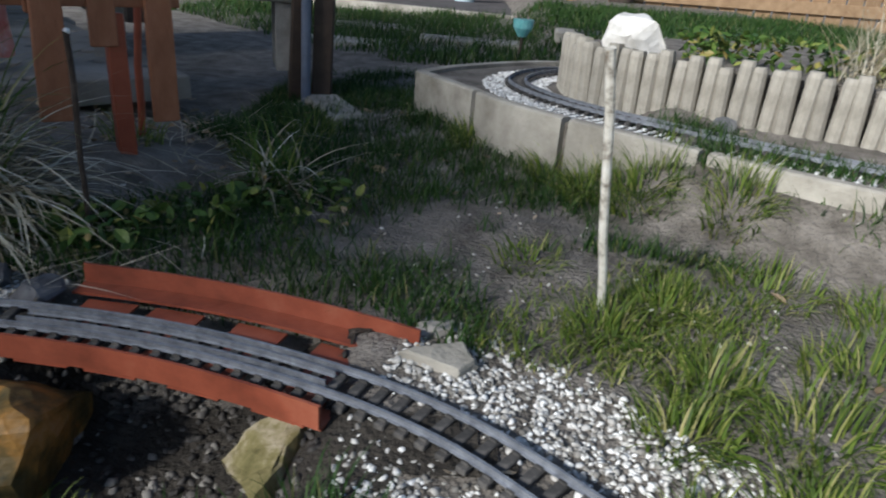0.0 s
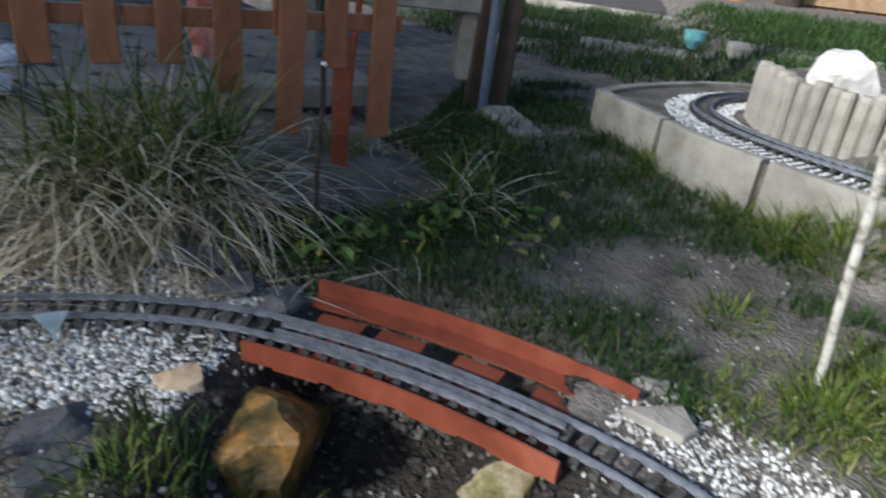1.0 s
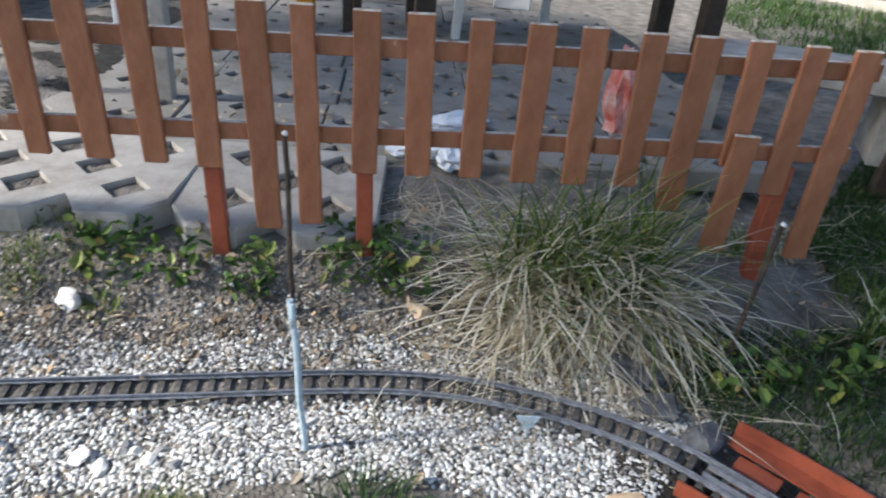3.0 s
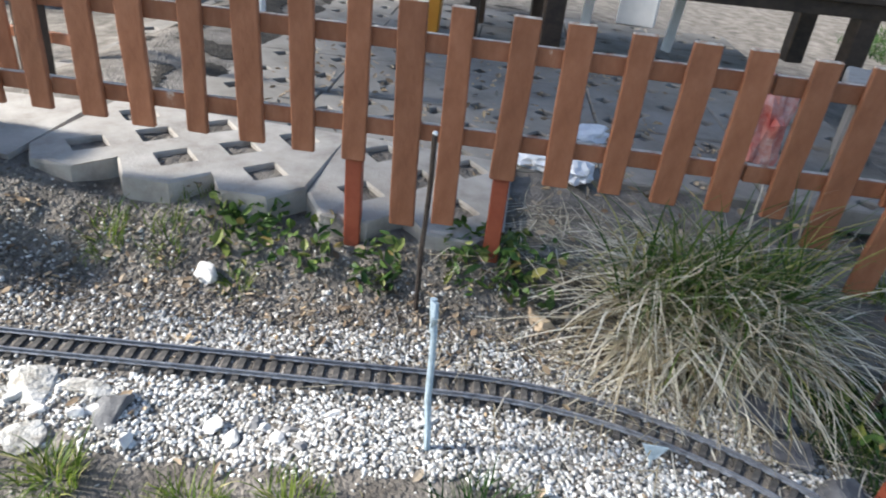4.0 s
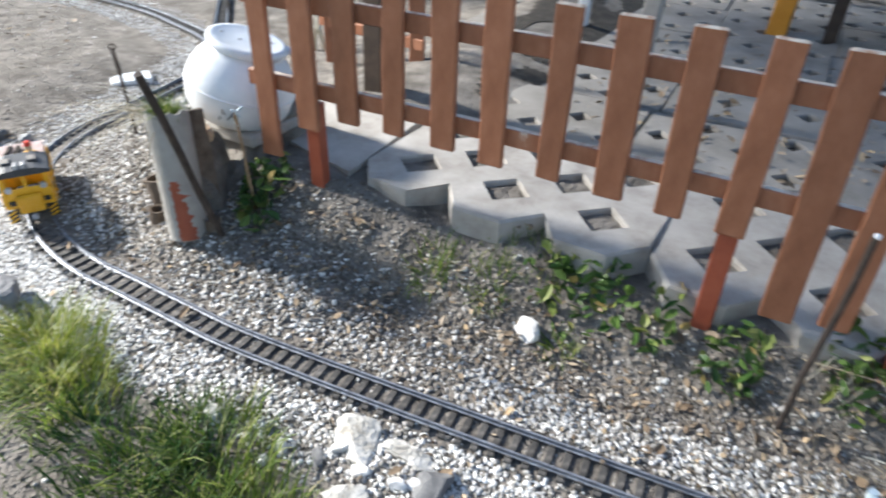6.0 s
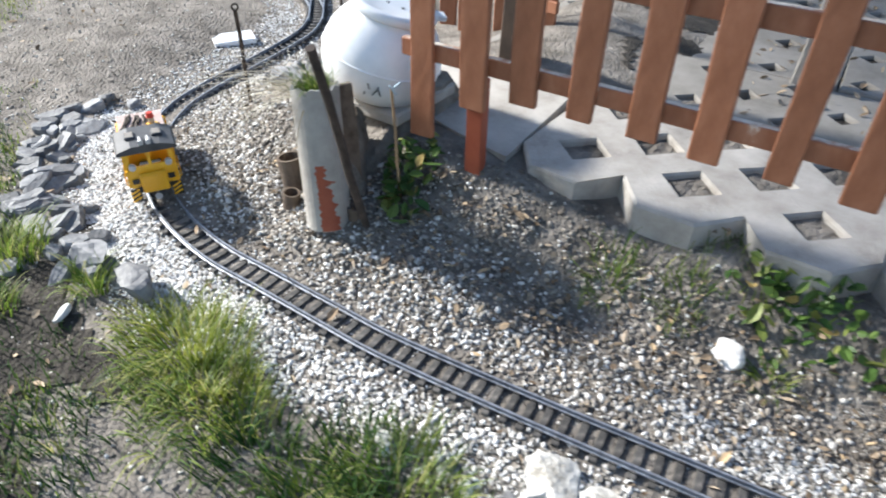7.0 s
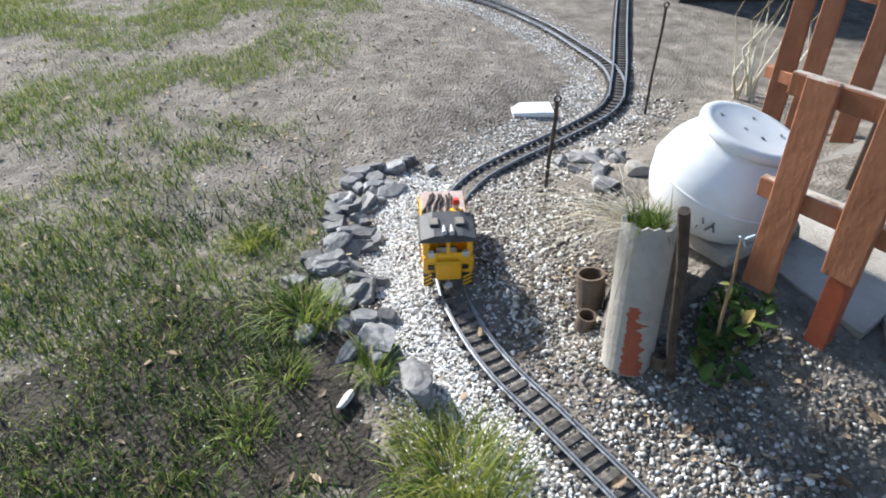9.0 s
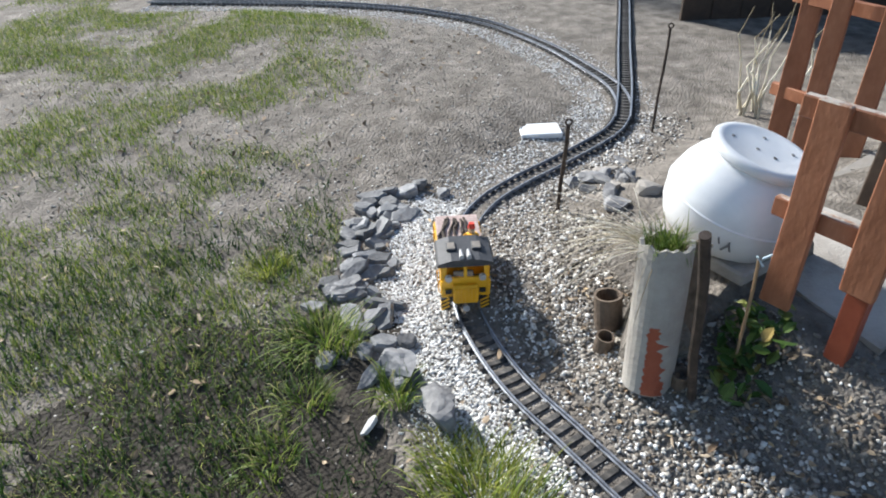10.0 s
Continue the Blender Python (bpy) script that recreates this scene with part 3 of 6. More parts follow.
    bm = cyl((X1 + 0.004, 0, 0.024), (X1 + 0.02, 0, 0.024), 0.003, seg=8)
    add_cyl(bm, (X1 + 0.02, 0, 0.024), (X1 + 0.0225, 0, 0.024), 0.007, seg=14)
    part("coupler", bm, GREYPL, t, "grey buffer coupler")
    part("rear_coupler", cyl((-0.124, 0, 0.024), (-0.138, 0, 0.024), 0.005, seg=10), BLACK, t)
    return t


LOCO_AT = int(np.argmin(np.hypot(CENTRE[:, 0] + 2.285, CENTRE[:, 1] + 0.677)))
ltan = CENTRE[LOCO_AT - 4] - CENTRE[LOCO_AT + 4]
loco_pose = pose(CENTRE[LOCO_AT][0], CENTRE[LOCO_AT][1], 0.0, 0, 0, math.degrees(math.atan2(ltan[1], ltan[0])))
loco = build_loco()
loco.matrix_world = loco_pose @ pose(0.008, 0, 0) @ Matrix.Diagonal((0.91, 1.04, 1.0, 1))

# figurine on the platform
bm = bmesh.new()
for y in (-0.006, 0.006):
    add_cyl(bm, (0.028, 0.02 + y, 0.049), (0.028, 0.02 + y * 0.8, 0.083), 0.0042, 0.005, seg=8, mi=1)
add_cyl(bm, (0.028, 0.02, 0.082), (0.022, 0.02, 0.112), 0.009, 0.0105, seg=10)
for y in (-0.011, 0.011):
    add_cyl(bm, (0.023, 0.02 + y, 0.108), (0.004, 0.02 + y * 0.9, 0.099), 0.0035, 0.003, seg=8)
add_cyl(bm, (0.021, 0.02, 0.113), (0.02, 0.02, 0.124), 0.006, 0.006, seg=10, mi=3)
add_cyl(bm, (0.02, 0.02, 0.122), (0.02, 0.02, 0.13), 0.0075, 0.005, seg=10, mi=2)
fig = part("toy_figurine", bm, [YELLOW, GREYPL, RED, TANROCK], None)
fig.matrix_world = loco_pose @ pose(-0.002, 0.0, -0.012) @ Matrix.Diagonal((1.1, 1.1, 1.25, 1))
tagged(fig, "small plastic work figurine in yellow with red cap", "figurine")
bm = box(0.0, 0.008, 0.096, 0.009, 0.032, 0.108, bev=0.001)
gear = part("control_box", bm, YELLOW, None)
gear.matrix_world = loco_pose @ pose(-0.004, 0, 0.003)
tagged(gear, "small yellow toy control box on the load", "toy part")

# ---- scattered stones, grass and straw ----
def scatter(name, pts, sizes, material, label, category, flat=0.6, seed=1, sink=0.25):
    """Many small irregular stones joined into one mesh."""
    rng = np.random.default_rng(seed)
    ico = bmesh.new()
    bmesh.ops.create_icosphere(ico, subdivisions=1, radius=1)
    bv = np.array([v.co[:] for v in ico.verts])
    bf = np.array([[v.index for v in f.verts] for f in ico.faces])
    ico.free()
    n, k = len(pts), len(bv)
    q = rng.normal(size=(n, 4))
    q /= np.linalg.norm(q, axis=1)[:, None]
    w, x, y, z = q.T
    R = np.stack([1 - 2 * (y * y + z * z), 2 * (x * y - z * w), 2 * (x * z + y * w), 2 * (x * y + z * w), 1 - 2 * (x * x + z * z), 2 * (y * z - x * w), 2 * (x * z - y * w), 2 * (y * z + x * w), 1 - 2 * (x * x + y * y)], 1).reshape(n, 3, 3)
    sc = np.stack([np.ones(n), rng.uniform(0.55, 0.95, n), rng.uniform(0.35, 0.75, n)], 1) * sizes[:, None]
    jit = rng.uniform(0.55, 1.2, (n, k, 1))
    V = np.einsum("nij,nkj->nki", R, bv[None] * sc[:, None] * jit)
    V[:, :, 2] *= flat + 0.2
    V += pts[:, None, :]
    V[:, :, 2] += sizes[:, None] * (flat - sink) * 0.6
    F = (bf[None] + (np.arange(n) * k)[:, None, None]).reshape(-1, 3)
    me = bpy.data.meshes.new(name)
    me.vertices.add(n * k)
    me.vertices.foreach_set("co", V.reshape(-1))
    me.loops.add(len(F) * 3)
    me.loops.foreach_set("vertex_index", F.reshape(-1).astype(np.int32))
    me.polygons.add(len(F))
    me.polygons.foreach_set("loop_start", np.arange(0, len(F) * 3, 3, dtype=np.int32))
    me.materials.append(material)
    me.update(calc_edges=True)
    me.validate()
    ob = new(name, me)
    return tagged(ob, label, category, kind="stuff")


def blades(name, base, length, lean, width, material, label, category, droop=1.0, seed=1, spread=None, segs=3, kind="stuff", rise=None):
    """Bent tapering blades joined into one mesh; base: points, lean: unit directions, droop: how far the tips bow over."""
    rng = np.random.default_rng(seed)
    n = len(base)
    t = np.linspace(0, 1, segs + 1)
    length, width, droop = np.broadcast_to(length, n), np.broadcast_to(width, n), np.broadcast_to(droop, n)
    a0 = np.radians(rng.uniform(2, 22, n)) if rise is None else rise
    V = np.zeros((n, segs * 2 + 1, 3))
    side = np.stack([-lean[:, 1], lean[:, 0], np.zeros(n)], 1)
    tw = rng.uniform(0, np.pi, n)
    side = side * np.cos(tw)[:, None] + np.stack([lean[:, 0], lean[:, 1], np.zeros(n)], 1) * np.sin(tw)[:, None] * 0.6
    p = base.astype(float).copy()
    wob = np.cumsum(rng.normal(0, 0.09, (n, segs + 1)), axis=1)
    for k in range(segs + 1):
        w = width * (1 - t[k]) ** 0.7 * 0.5
        if k < segs:
            V[:, 2 * k] = p - side * w[:, None]
            V[:, 2 * k + 1] = p + side * w[:, None]
        else:
            V[:, 2 * k] = p
        ang = a0 + droop * (t[k] + 0.5 / segs) * 1.25
        d2 = lean + np.stack([-lean[:, 1], lean[:, 0]], 1) * wob[:, k][:, None]
        step = np.stack([np.sin(ang) * d2[:, 0], np.sin(ang) * d2[:, 1], np.cos(ang)], 1)
        p = p + step * (length / segs)[:, None]
    low = gz(V[:, :, 0].reshape(-1), V[:, :, 1].reshape(-1)).reshape(V.shape[:2]) + 0.003
    V[:, 2:, 2] = np.maximum(V[:, 2:, 2], low[:, 2:])
    m = segs * 2 + 1
    fq = [(2 * k, 2 * k + 1, 2 * k + 3, 2 * k + 2) for k in range(segs - 1)]
    off = np.arange(n) * m
    loops, starts = [], []
    per = []
    for q in fq:
        per.extend(q)
    per.extend((2 * segs - 2, 2 * segs - 1, 2 * segs))
    per = np.array(per)
    L = (off[:, None] + per[None]).reshape(-1)
    ls = np.array([4 * k for k in range(segs)])
    S = (np.arange(n)[:, None] * len(per) + ls[None]).reshape(-1)
    me = bpy.data.meshes.new(name)
    me.vertices.add(n * m)
    me.vertices.foreach_set("co", V.reshape(-1))
    me.loops.add(len(L))
    me.loops.foreach_set("vertex_index", L.astype(np.int32))
    me.polygons.add(len(S))
    me.polygons.foreach_set("loop_start", S.astype(np.int32))
    me.materials.append(material)
    me.update(calc_edges=True)
    me.validate()
    ob = new(name, me)
    return tagged(ob, label, category, kind=kind)


rng = np.random.default_rng(3)


def unit(n, r=None):
    a = (r or rng).uniform(0, 2 * np.pi, n)
    return np.stack([np.cos(a), np.sin(a)], 1)


def on_ground(xy):
    return np.c_[xy, gz(xy[:, 0], xy[:, 1])]


# gravel bed along the line
TANG = np.gradient(CENTRE, axis=0)
TANG /= np.linalg.norm(TANG, axis=1)[:, None]
LEFT = np.c_[-TANG[:, 1], TANG[:, 0]]

# fine white gravel beside the rails, thickest inside the first bend
def band(n, i0, i1, lo, hi, jitter=0.01):
    k = rng.integers(i0, i1, n)
    return CENTRE[k] + LEFT[k] * rng.uniform(lo, hi, n)[:, None] + rng.normal(0, jitter, (n, 2))


def at_x(x):
    """Index on the line where it first passes x."""
    return int(np.argmax(CENTRE[:, 0] < x))


def not_bridge(xy, lo=-0.46, hi=0.0):
    return xy[~((xy[:, 0] > lo) & (xy[:, 0] < hi) & (xy[:, 1] > 0.2))]


I0, I1, I2, I3, I4 = at_x(-0.46), at_x(-1.35), at_x(-1.82), at_x(-2.6), at_x(-3.3)
xy = np.vstack([band(8500, I0, I1, 0.043, 0.2), band(3300, I0, I1, -0.13, -0.043), band(2600, I1, I2, 0.043, 0.16), band(900, I1, I2, -0.16, -0.043),
                band(1500, I2, I3, 0.043, 0.1), band(2600, 0, at_x(0.0), 0.043, 0.17), band(4200, 3, at_x(0.0), -0.19, -0.043)])
pts = on_ground(not_bridge(xy))
scatter("coarse_gravel", pts, rng.uniform(0.0032, 0.0074, len(pts)), GRAVEL, "white crushed limestone gravel along the rails", "gravel", seed=5)
xy = np.vstack([band(11500, I2, I3, 0.045, 0.175, 0.014), band(1500, I2, I3, -0.2, -0.043), band(1900, I3, I4, 0.043, 0.17), band(900, I3, I4, -0.12, -0.043), band(4500, I4, len(CENTRE) - 1, 0.043, 0.16), band(1500, I4, len(CENTRE) - 1, -0.12, -0.043)])
pts = on_ground(xy)
scatter("fine_gravel", pts, rng.uniform(0.002, 0.005, len(pts)), CHALK, "fine white limestone chippings along the bend", "gravel", seed=15)
xy = not_bridge(band(2600, 0, len(CENTRE) - 40, -0.021, 0.021, 0.0))
pts = on_ground(xy)
scatter("bed_chippings", pts, rng.uniform(0.0015, 0.0032, len(pts)), SOILSTONE, "small grey chippings between the sleepers", "gravel", seed=16)
xy = np.vstack([band(3300, I1, I3, -0.34, -0.04, 0.02), band(1800, I1, I3, 0.043, 0.2, 0.02), band(2200, I3, I4, -0.2, 0.2, 0.02), band(2600, I0, I1, -0.28, -0.05, 0.02)])
xy = xy[track_dist(xy[:, 0], xy[:, 1]) > 0.04]
pts = on_ground(xy)
scatter("mixed_chippings", pts, rng.uniform(0.0018, 0.006, len(pts)), SOILSTONE, "grey and brown chippings mixed with soil", "gravel", seed=17)
n = 25000
xy = np.stack([rng.uniform(-3.6, 0.9, n), rng.uniform(-1.5, 1.9, n)], 1)
s_ = (xy - FO) @ FU
d_ = (xy - FO) @ FN
td = track_dist(xy[:, 0], xy[:, 1])
keep = (td > 0.045) & (d_ > -0.02) & ((td < 0.5) | (rng.uniform(size=n) < 0.3)) & (rng.uniform(size=n) < 1.1 - td)
xy = not_bridge(xy[keep], -0.42, -0.05)
pts = on_ground(xy)
scatter("soil_pebbles", pts, rng.uniform(0.0014, 0.006, len(pts)), SOILSTONE, "grey and brown pebbles lying on the soil", "pebbles", seed=6)
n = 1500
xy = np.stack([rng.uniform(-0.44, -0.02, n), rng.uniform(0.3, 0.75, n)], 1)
scatter("hollow_stones", on_ground(xy), rng.uniform(0.004, 0.011, n), SHADESTONE, "stones coloured dark for the shade in the hollow below the bridge", "pebbles", seed=7)

xy = np.vstack([band(1300, I1, I3, -0.3, -0.05, 0.02), band(500, I3, I4, -0.2, -0.05, 0.02), band(500, I0, I1, -0.24, -0.06, 0.02)])
pts = on_ground(xy)
scatter("loose_pebbles", pts, rng.uniform(0.004, 0.0095, len(pts)), SOILSTONE, "loose pale pebbles on dark soil", "pebbles", seed=18)


def earth_patch(name, x0, x1, y0, y1, cx, cy, rx, ry, label):
    """A darker skin of earth with an uneven edge, following the ground."""
    xs, ys = np.arange(x0, x1, 0.02), np.arange(y0, y1, 0.02)
    A, B = np.meshgrid(xs, ys)
    inside = np.hypot((A - cx) / rx, (B - cy) / ry) + 0.16 * np.sin(A * 19 + 2 * np.sin(B * 13)) + 0.1 * np.sin(B * 31 + A * 7) < 1
    H = gz(A, B) + 0.003
    ids = np.arange(A.size).reshape(A.shape)
    ok = inside[:-1, :-1] & inside[1:, :-1] & inside[:-1, 1:] & inside[1:, 1:]
    F = np.stack([ids[:-1, :-1], ids[:-1, 1:], ids[1:, 1:], ids[1:, :-1]], -1)[ok]
    used = np.unique(F)
    remap = np.full(A.size, -1)
    remap[used] = np.arange(len(used))
    V = np.stack([A, B, H], -1).reshape(-1, 3)[used]
    return tagged(raw(name, V, remap[F].tolist(), DARKSOIL, smooth=True), label, "earth", kind="structure")


earth_patch("yard_earth", -3.8, -0.5, -0.2, 3.3, fence_at(0.9, -1.6)[0], fence_at(0.9, -1.6)[1], 1.05, 1.05, "dark earth below the yard paving")
earth_patch("lawn_earth", -2.6, -1.2, -1.7, -0.55, -1.76, -1.05, 0.42, 0.33, "dark trodden earth at the lawn edge")
# This skin darkens the sunlit hollow, painting the shade below the bridge.
earth_patch("damp_hollow", -0.7, 0.3, 0.05, 0.85, -0.22, 0.46, 0.34, 0.3, "dark earth skin painting the shade in the hollow below the bridge")

# fallen leaves
def leaf_litter(name, xy, size, material, label, category, seed, lift=(0.004, 0.012), upright=0.35):
    r = np.random.default_rng(seed)
    n = len(xy)
    base = np.array([(-0.5, 0, 0), (-0.15, -0.3, 0.06), (0.25, -0.26, 0.05), (0.55, 0, 0.0), (0.25, 0.26, 0.05), (-0.15, 0.3, 0.06), (0.0, 0.0, -0.03)])
    tri = np.array([(0, 1, 6), (1, 2, 6), (2, 3, 6), (3, 4, 6), (4, 5, 6), (5, 0, 6)])
    V = []
    for i in range(n):
        m = Euler((r.normal(0, upright), r.normal(0, upright), r.uniform(0, 6.3))).to_matrix()
        sc = size * r.uniform(0.5, 1.3) * np.array((r.uniform(0.7, 1.25), r.uniform(0.45, 1.1), r.uniform(-1.5, 3.0)))
        z = gzf(xy[i, 0], xy[i, 1]) + r.uniform(*lift)
        c = Vector((xy[i, 0], xy[i, 1], z))
        V.extend([tuple(c + m @ Vector(b * sc)) for b in base])
    F = (tri[None] + (np.arange(n) * 7)[:, None, None]).reshape(-1, 3)
    ob = raw(name, V, F.tolist(), material)
    return tagged(ob, label, category, kind="stuff")


n = 420
xy = np.stack([rng.uniform(-3.6, 0.9, n), rng.uniform(-1.7, 1.8, n)], 1)
d_ = (xy - FO) @ FN
xy = xy[(d_ > 0.0)]
leaf_litter("leaf_litter", xy, 0.022, DEADLEAF, "dry brown leaves scattered over soil and gravel", "dead leaves", 8)
n = 1500
s_, d_ = rng.uniform(-0.5, 1.7, n), np.abs(rng.normal(0.16, 0.14, n)) + 0.02
xy = FO + FU * s_[:, None] + FN * d_[:, None]
leaf_litter("leaf_crumbs", xy[track_dist(xy[:, 0], xy[:, 1]) > 0.05], 0.0125, DEADLEAF, "crumbled brown leaf scraps strewn over the bank", "dead leaves", 10, (0.003, 0.009), 0.5)
xy = np.vstack([band(4200, I1, I3, -0.36, -0.06, 0.03), band(2600, I0, I1, -0.3, -0.1, 0.03)])
scatter("earth_crumbs", on_ground(xy[track_dist(xy[:, 0], xy[:, 1]) > 0.05]), rng.uniform(0.003, 0.0085, int((track_dist(xy[:, 0], xy[:, 1]) > 0.05).sum())), EARTH, "crumbs of grey-brown earth between the pebbles", "earth crumbs", seed=27, sink=0.5)
n = 260
s_, d_ = rng.uniform(-0.1, 1.5, n), np.abs(rng.normal(0.1, 0.07, n)) + 0.02
xy = FO + FU * s_[:, None] + FN * d_[:, None]
leaf_litter("bank_litter", xy, 0.02, DEADLEAF, "dry leaves lying along the foot of the fence", "dead leaves", 9)

# low leafy plants
def plant(name, cx, cy, r, n, size, label, seed, h=0.045):
    q = np.random.default_rng(seed)
    a, rr = q.uniform(0, 6.3, n), r * np.sqrt(q.uniform(0, 1, n))
    xy = np.stack([cx + rr * np.cos(a), cy + rr * np.sin(a)], 1)
    ob = leaf_litter(name, xy, size, LEAF, label, "plant", seed, (0.005, h), 0.6)
    return ob


for i, (x, y, r, n) in enumerate([(-1.487, 0.34, 0.07, 70), (-1.282, 0.49, 0.05, 50), (-1.17, 0.66, 0.08, 110), (-1.08, 0.72, 0.07, 70), (-0.57, 0.98, 0.07, 110), (-0.47, 0.97, 0.08, 110), (-2.0, -0.165, 0.05, 70),
                                  (-1.40, 0.42, 0.05, 30), (-0.35, 1.1, 0.09, 70), (-0.2, 1.2, 0.12, 80), (-1.55, 0.29, 0.05, 30), (-1.93, -0.2, 0.04, 30)]):
    plant("ground_cover_plant", x, y, r, int(n * 1.3), 0.029, "low leafy green plant growing in bare soil", 20 + i)
plant("rosette_plant", *fence_at(0.9, -0.12), 0.04, 40, 0.04, "small green rosette plant behind the fence", 41, 0.03)

# ---- grasses ----
def clump(cx, cy, r, n, lo, hi, seed):
    q = np.random.default_rng(seed)
    a, rr = q.uniform(0, 6.3, n), r * np.sqrt(q.uniform(0, 1, n))
    xy = np.stack([cx + rr * np.cos(a), cy + rr * np.sin(a)], 1)
    out = np.stack([np.cos(a + q.normal(0, 0.7, n)), np.sin(a + q.normal(0, 0.7, n))], 1)
    return on_ground(xy), out, q.uniform(lo, hi, n)


def grass_tuft(x, y, r, n, lo, hi, seed, label, wid=0.0032, m=None):
    b, o, L = clump(x, y, r, n, lo, hi, seed)
    ob = blades("grass_tuft", b, L, o, wid, m or GRASS, label, "grass tuft", droop=np.random.default_rng(seed).uniform(0.5, 1.9, n), seed=seed, kind="", segs=4)
    return ob


TUFTS = [(-1.72, -0.585, 0.1, 250, 0.035, 0.085), (-1.6, -0.57, 0.09, 220, 0.03, 0.075), (-1.93, -0.76, 0.035, 90, 0.04, 0.08), (-2.06, -0.92, 0.07, 230, 0.04, 0.09), (-1.9, -0.91, 0.04, 90, 0.03, 0.07),
         (-1.78, -0.94, 0.05, 90, 0.03, 0.06), (-1.16, -0.14, 0.04, 110, 0.03, 0.07), (-1.0, -0.02, 0.05, 110, 0.03, 0.06), (-0.93, 0.09, 0.05, 90, 0.03, 0.05), (-1.4, -0.32, 0.09, 260, 0.04, 0.08),
         (-1.27, -0.28, 0.07, 200, 0.04, 0.08), (-1.69, 0.11, 0.04, 60, 0.03, 0.07), (-1.6, 0.2, 0.04, 60, 0.02, 0.05), (-1.45, 0.27, 0.03, 40, 0.02, 0.05),
         (0.30, 0.80, 0.06, 190, 0.05, 0.1), (0.40, 0.88, 0.06, 200, 0.04, 0.09), (0.42, 0.70, 0.07, 260, 0.05, 0.1), (0.36, 0.60, 0.06, 220, 0.04, 0.09), (0.5, 0.60, 0.08, 260, 0.05, 0.1), (0.62, 0.74, 0.09, 280, 0.05, 0.1),
         (0.45, 0.48, 0.06, 200, 0.04, 0.08), (0.35, 0.47, 0.05, 150, 0.03, 0.06), (0.75, 0.9, 0.1, 260, 0.04, 0.09), (0.6, 1.0, 0.1, 260, 0.03, 0.08), (0.22, 1.02, 0.07, 160, 0.03, 0.06), (-0.3, 0.47, 0.06, 120, 0.03, 0.06), (-0.45, 0.4, 0.06, 110, 0.03, 0.06)]
for i, (x, y, r, n, lo, hi) in enumerate(TUFTS):
    if x > 0.1:
        grass_tuft(x, y, r * 0.85, int(n * 0.9), lo * 0.7, hi * 0.75, 100 + i, "tuft of sunlit green grass beside the gravel", 0.0036)
    else:
        grass_tuft(x, y, r, int(n * 1.5), lo, hi, 100 + i, "tuft of bright green grass at the path edge")
# These tufts take the bright copy, so they look sunlit by colour.
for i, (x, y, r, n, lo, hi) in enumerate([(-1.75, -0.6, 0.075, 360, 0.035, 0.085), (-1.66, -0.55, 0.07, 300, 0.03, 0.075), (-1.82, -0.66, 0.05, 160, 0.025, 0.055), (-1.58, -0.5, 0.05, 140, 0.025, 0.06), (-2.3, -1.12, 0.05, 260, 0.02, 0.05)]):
    grass_tuft(x, y, r, n, lo, hi, 160 + i, "dense tuft of grass coloured yellow-green as in sunlight at the gravel edge", 0.0024, SUNGRASS)
for i, (x, y, r, n) in enumerate([(0.36, 1.38, 0.06, 260), (0.45, 1.31, 0.07, 300), (0.29, 1.5, 0.05, 180), (0.6, 1.2, 0.06, 200), (0.1, 1.72, 0.05, 160)]):
    grass_tuft(x, y, r, n, 0.04, 0.1, 180 + i, "tuft of green grass at the foot of the concrete edging", 0.0034)

def mask(xy, f, t):
    soft = np.random.default_rng(len(xy)).normal(0, 0.16, len(xy))
    return np.array([noise.noise(Vector((x * f, y * f, 3.3))) + 0.5 * noise.noise(Vector((x * f * 3, y * f * 3, 7.1))) for x, y in xy]) + soft > t


def lawn(name, n, x0, x1, y0, y1, lo, hi, thr, label, seed, cond, wid=0.0028, m=None, freq=3.2):
    q = np.random.default_rng(seed)
    xy = np.stack([q.uniform(x0, x1, n), q.uniform(y0, y1, n)], 1)
    xy = xy[cond(xy) & mask(xy, freq, thr)]
    b = on_ground(xy)
    a = q.uniform(0, 6.3, len(b))
    return blades(name, b, q.uniform(lo, hi, len(b)), np.stack([np.cos(a), np.sin(a)], 1), wid, m or GRASS, label, "grass", droop=q.uniform(0.2, 1.4, len(b)), seed=seed)


def east_side(xy):
    d = (xy - FO) @ FN
    s = (xy - FO) @ FU
    return ~((xy[:, 0] > 0.15) & (xy[:, 1] < 1.05)) & (track_dist(xy[:, 0], xy[:, 1]) > 0.14) & ((d > 0.12) | (s > 2.15)) & (xy[:, 1] < 2.2 - 0.95 * (xy[:, 0] + 0.1) * (xy[:, 0] > -0.1) + 9 * (xy[:, 0] < -0.1)) & (xy[:, 1] > 0.78 - 0.9 * np.clip(xy[:, 0], 0, 1))


# East, far and edge lawns use the dark copy, which paints their shade.
lawn("lawn_east", 95000, -0.55, 1.5, 0.4, 2.6, 0.02, 0.055, -0.07, "short lawn grass coloured dark as in shade, with bare patches", 61, east_side, 0.0034, SHADEGRASS)
lawn("lawn_sunny", 26000, 0.12, 1.3, 0.35, 1.15, 0.012, 0.036, 0.2, "patchy sunlit green grass beside the stake", 66, lambda p: (track_dist(p[:, 0], p[:, 1]) > 0.17) & (p[:, 1] > 0.72 - 0.9 * p[:, 0]), 0.0032)
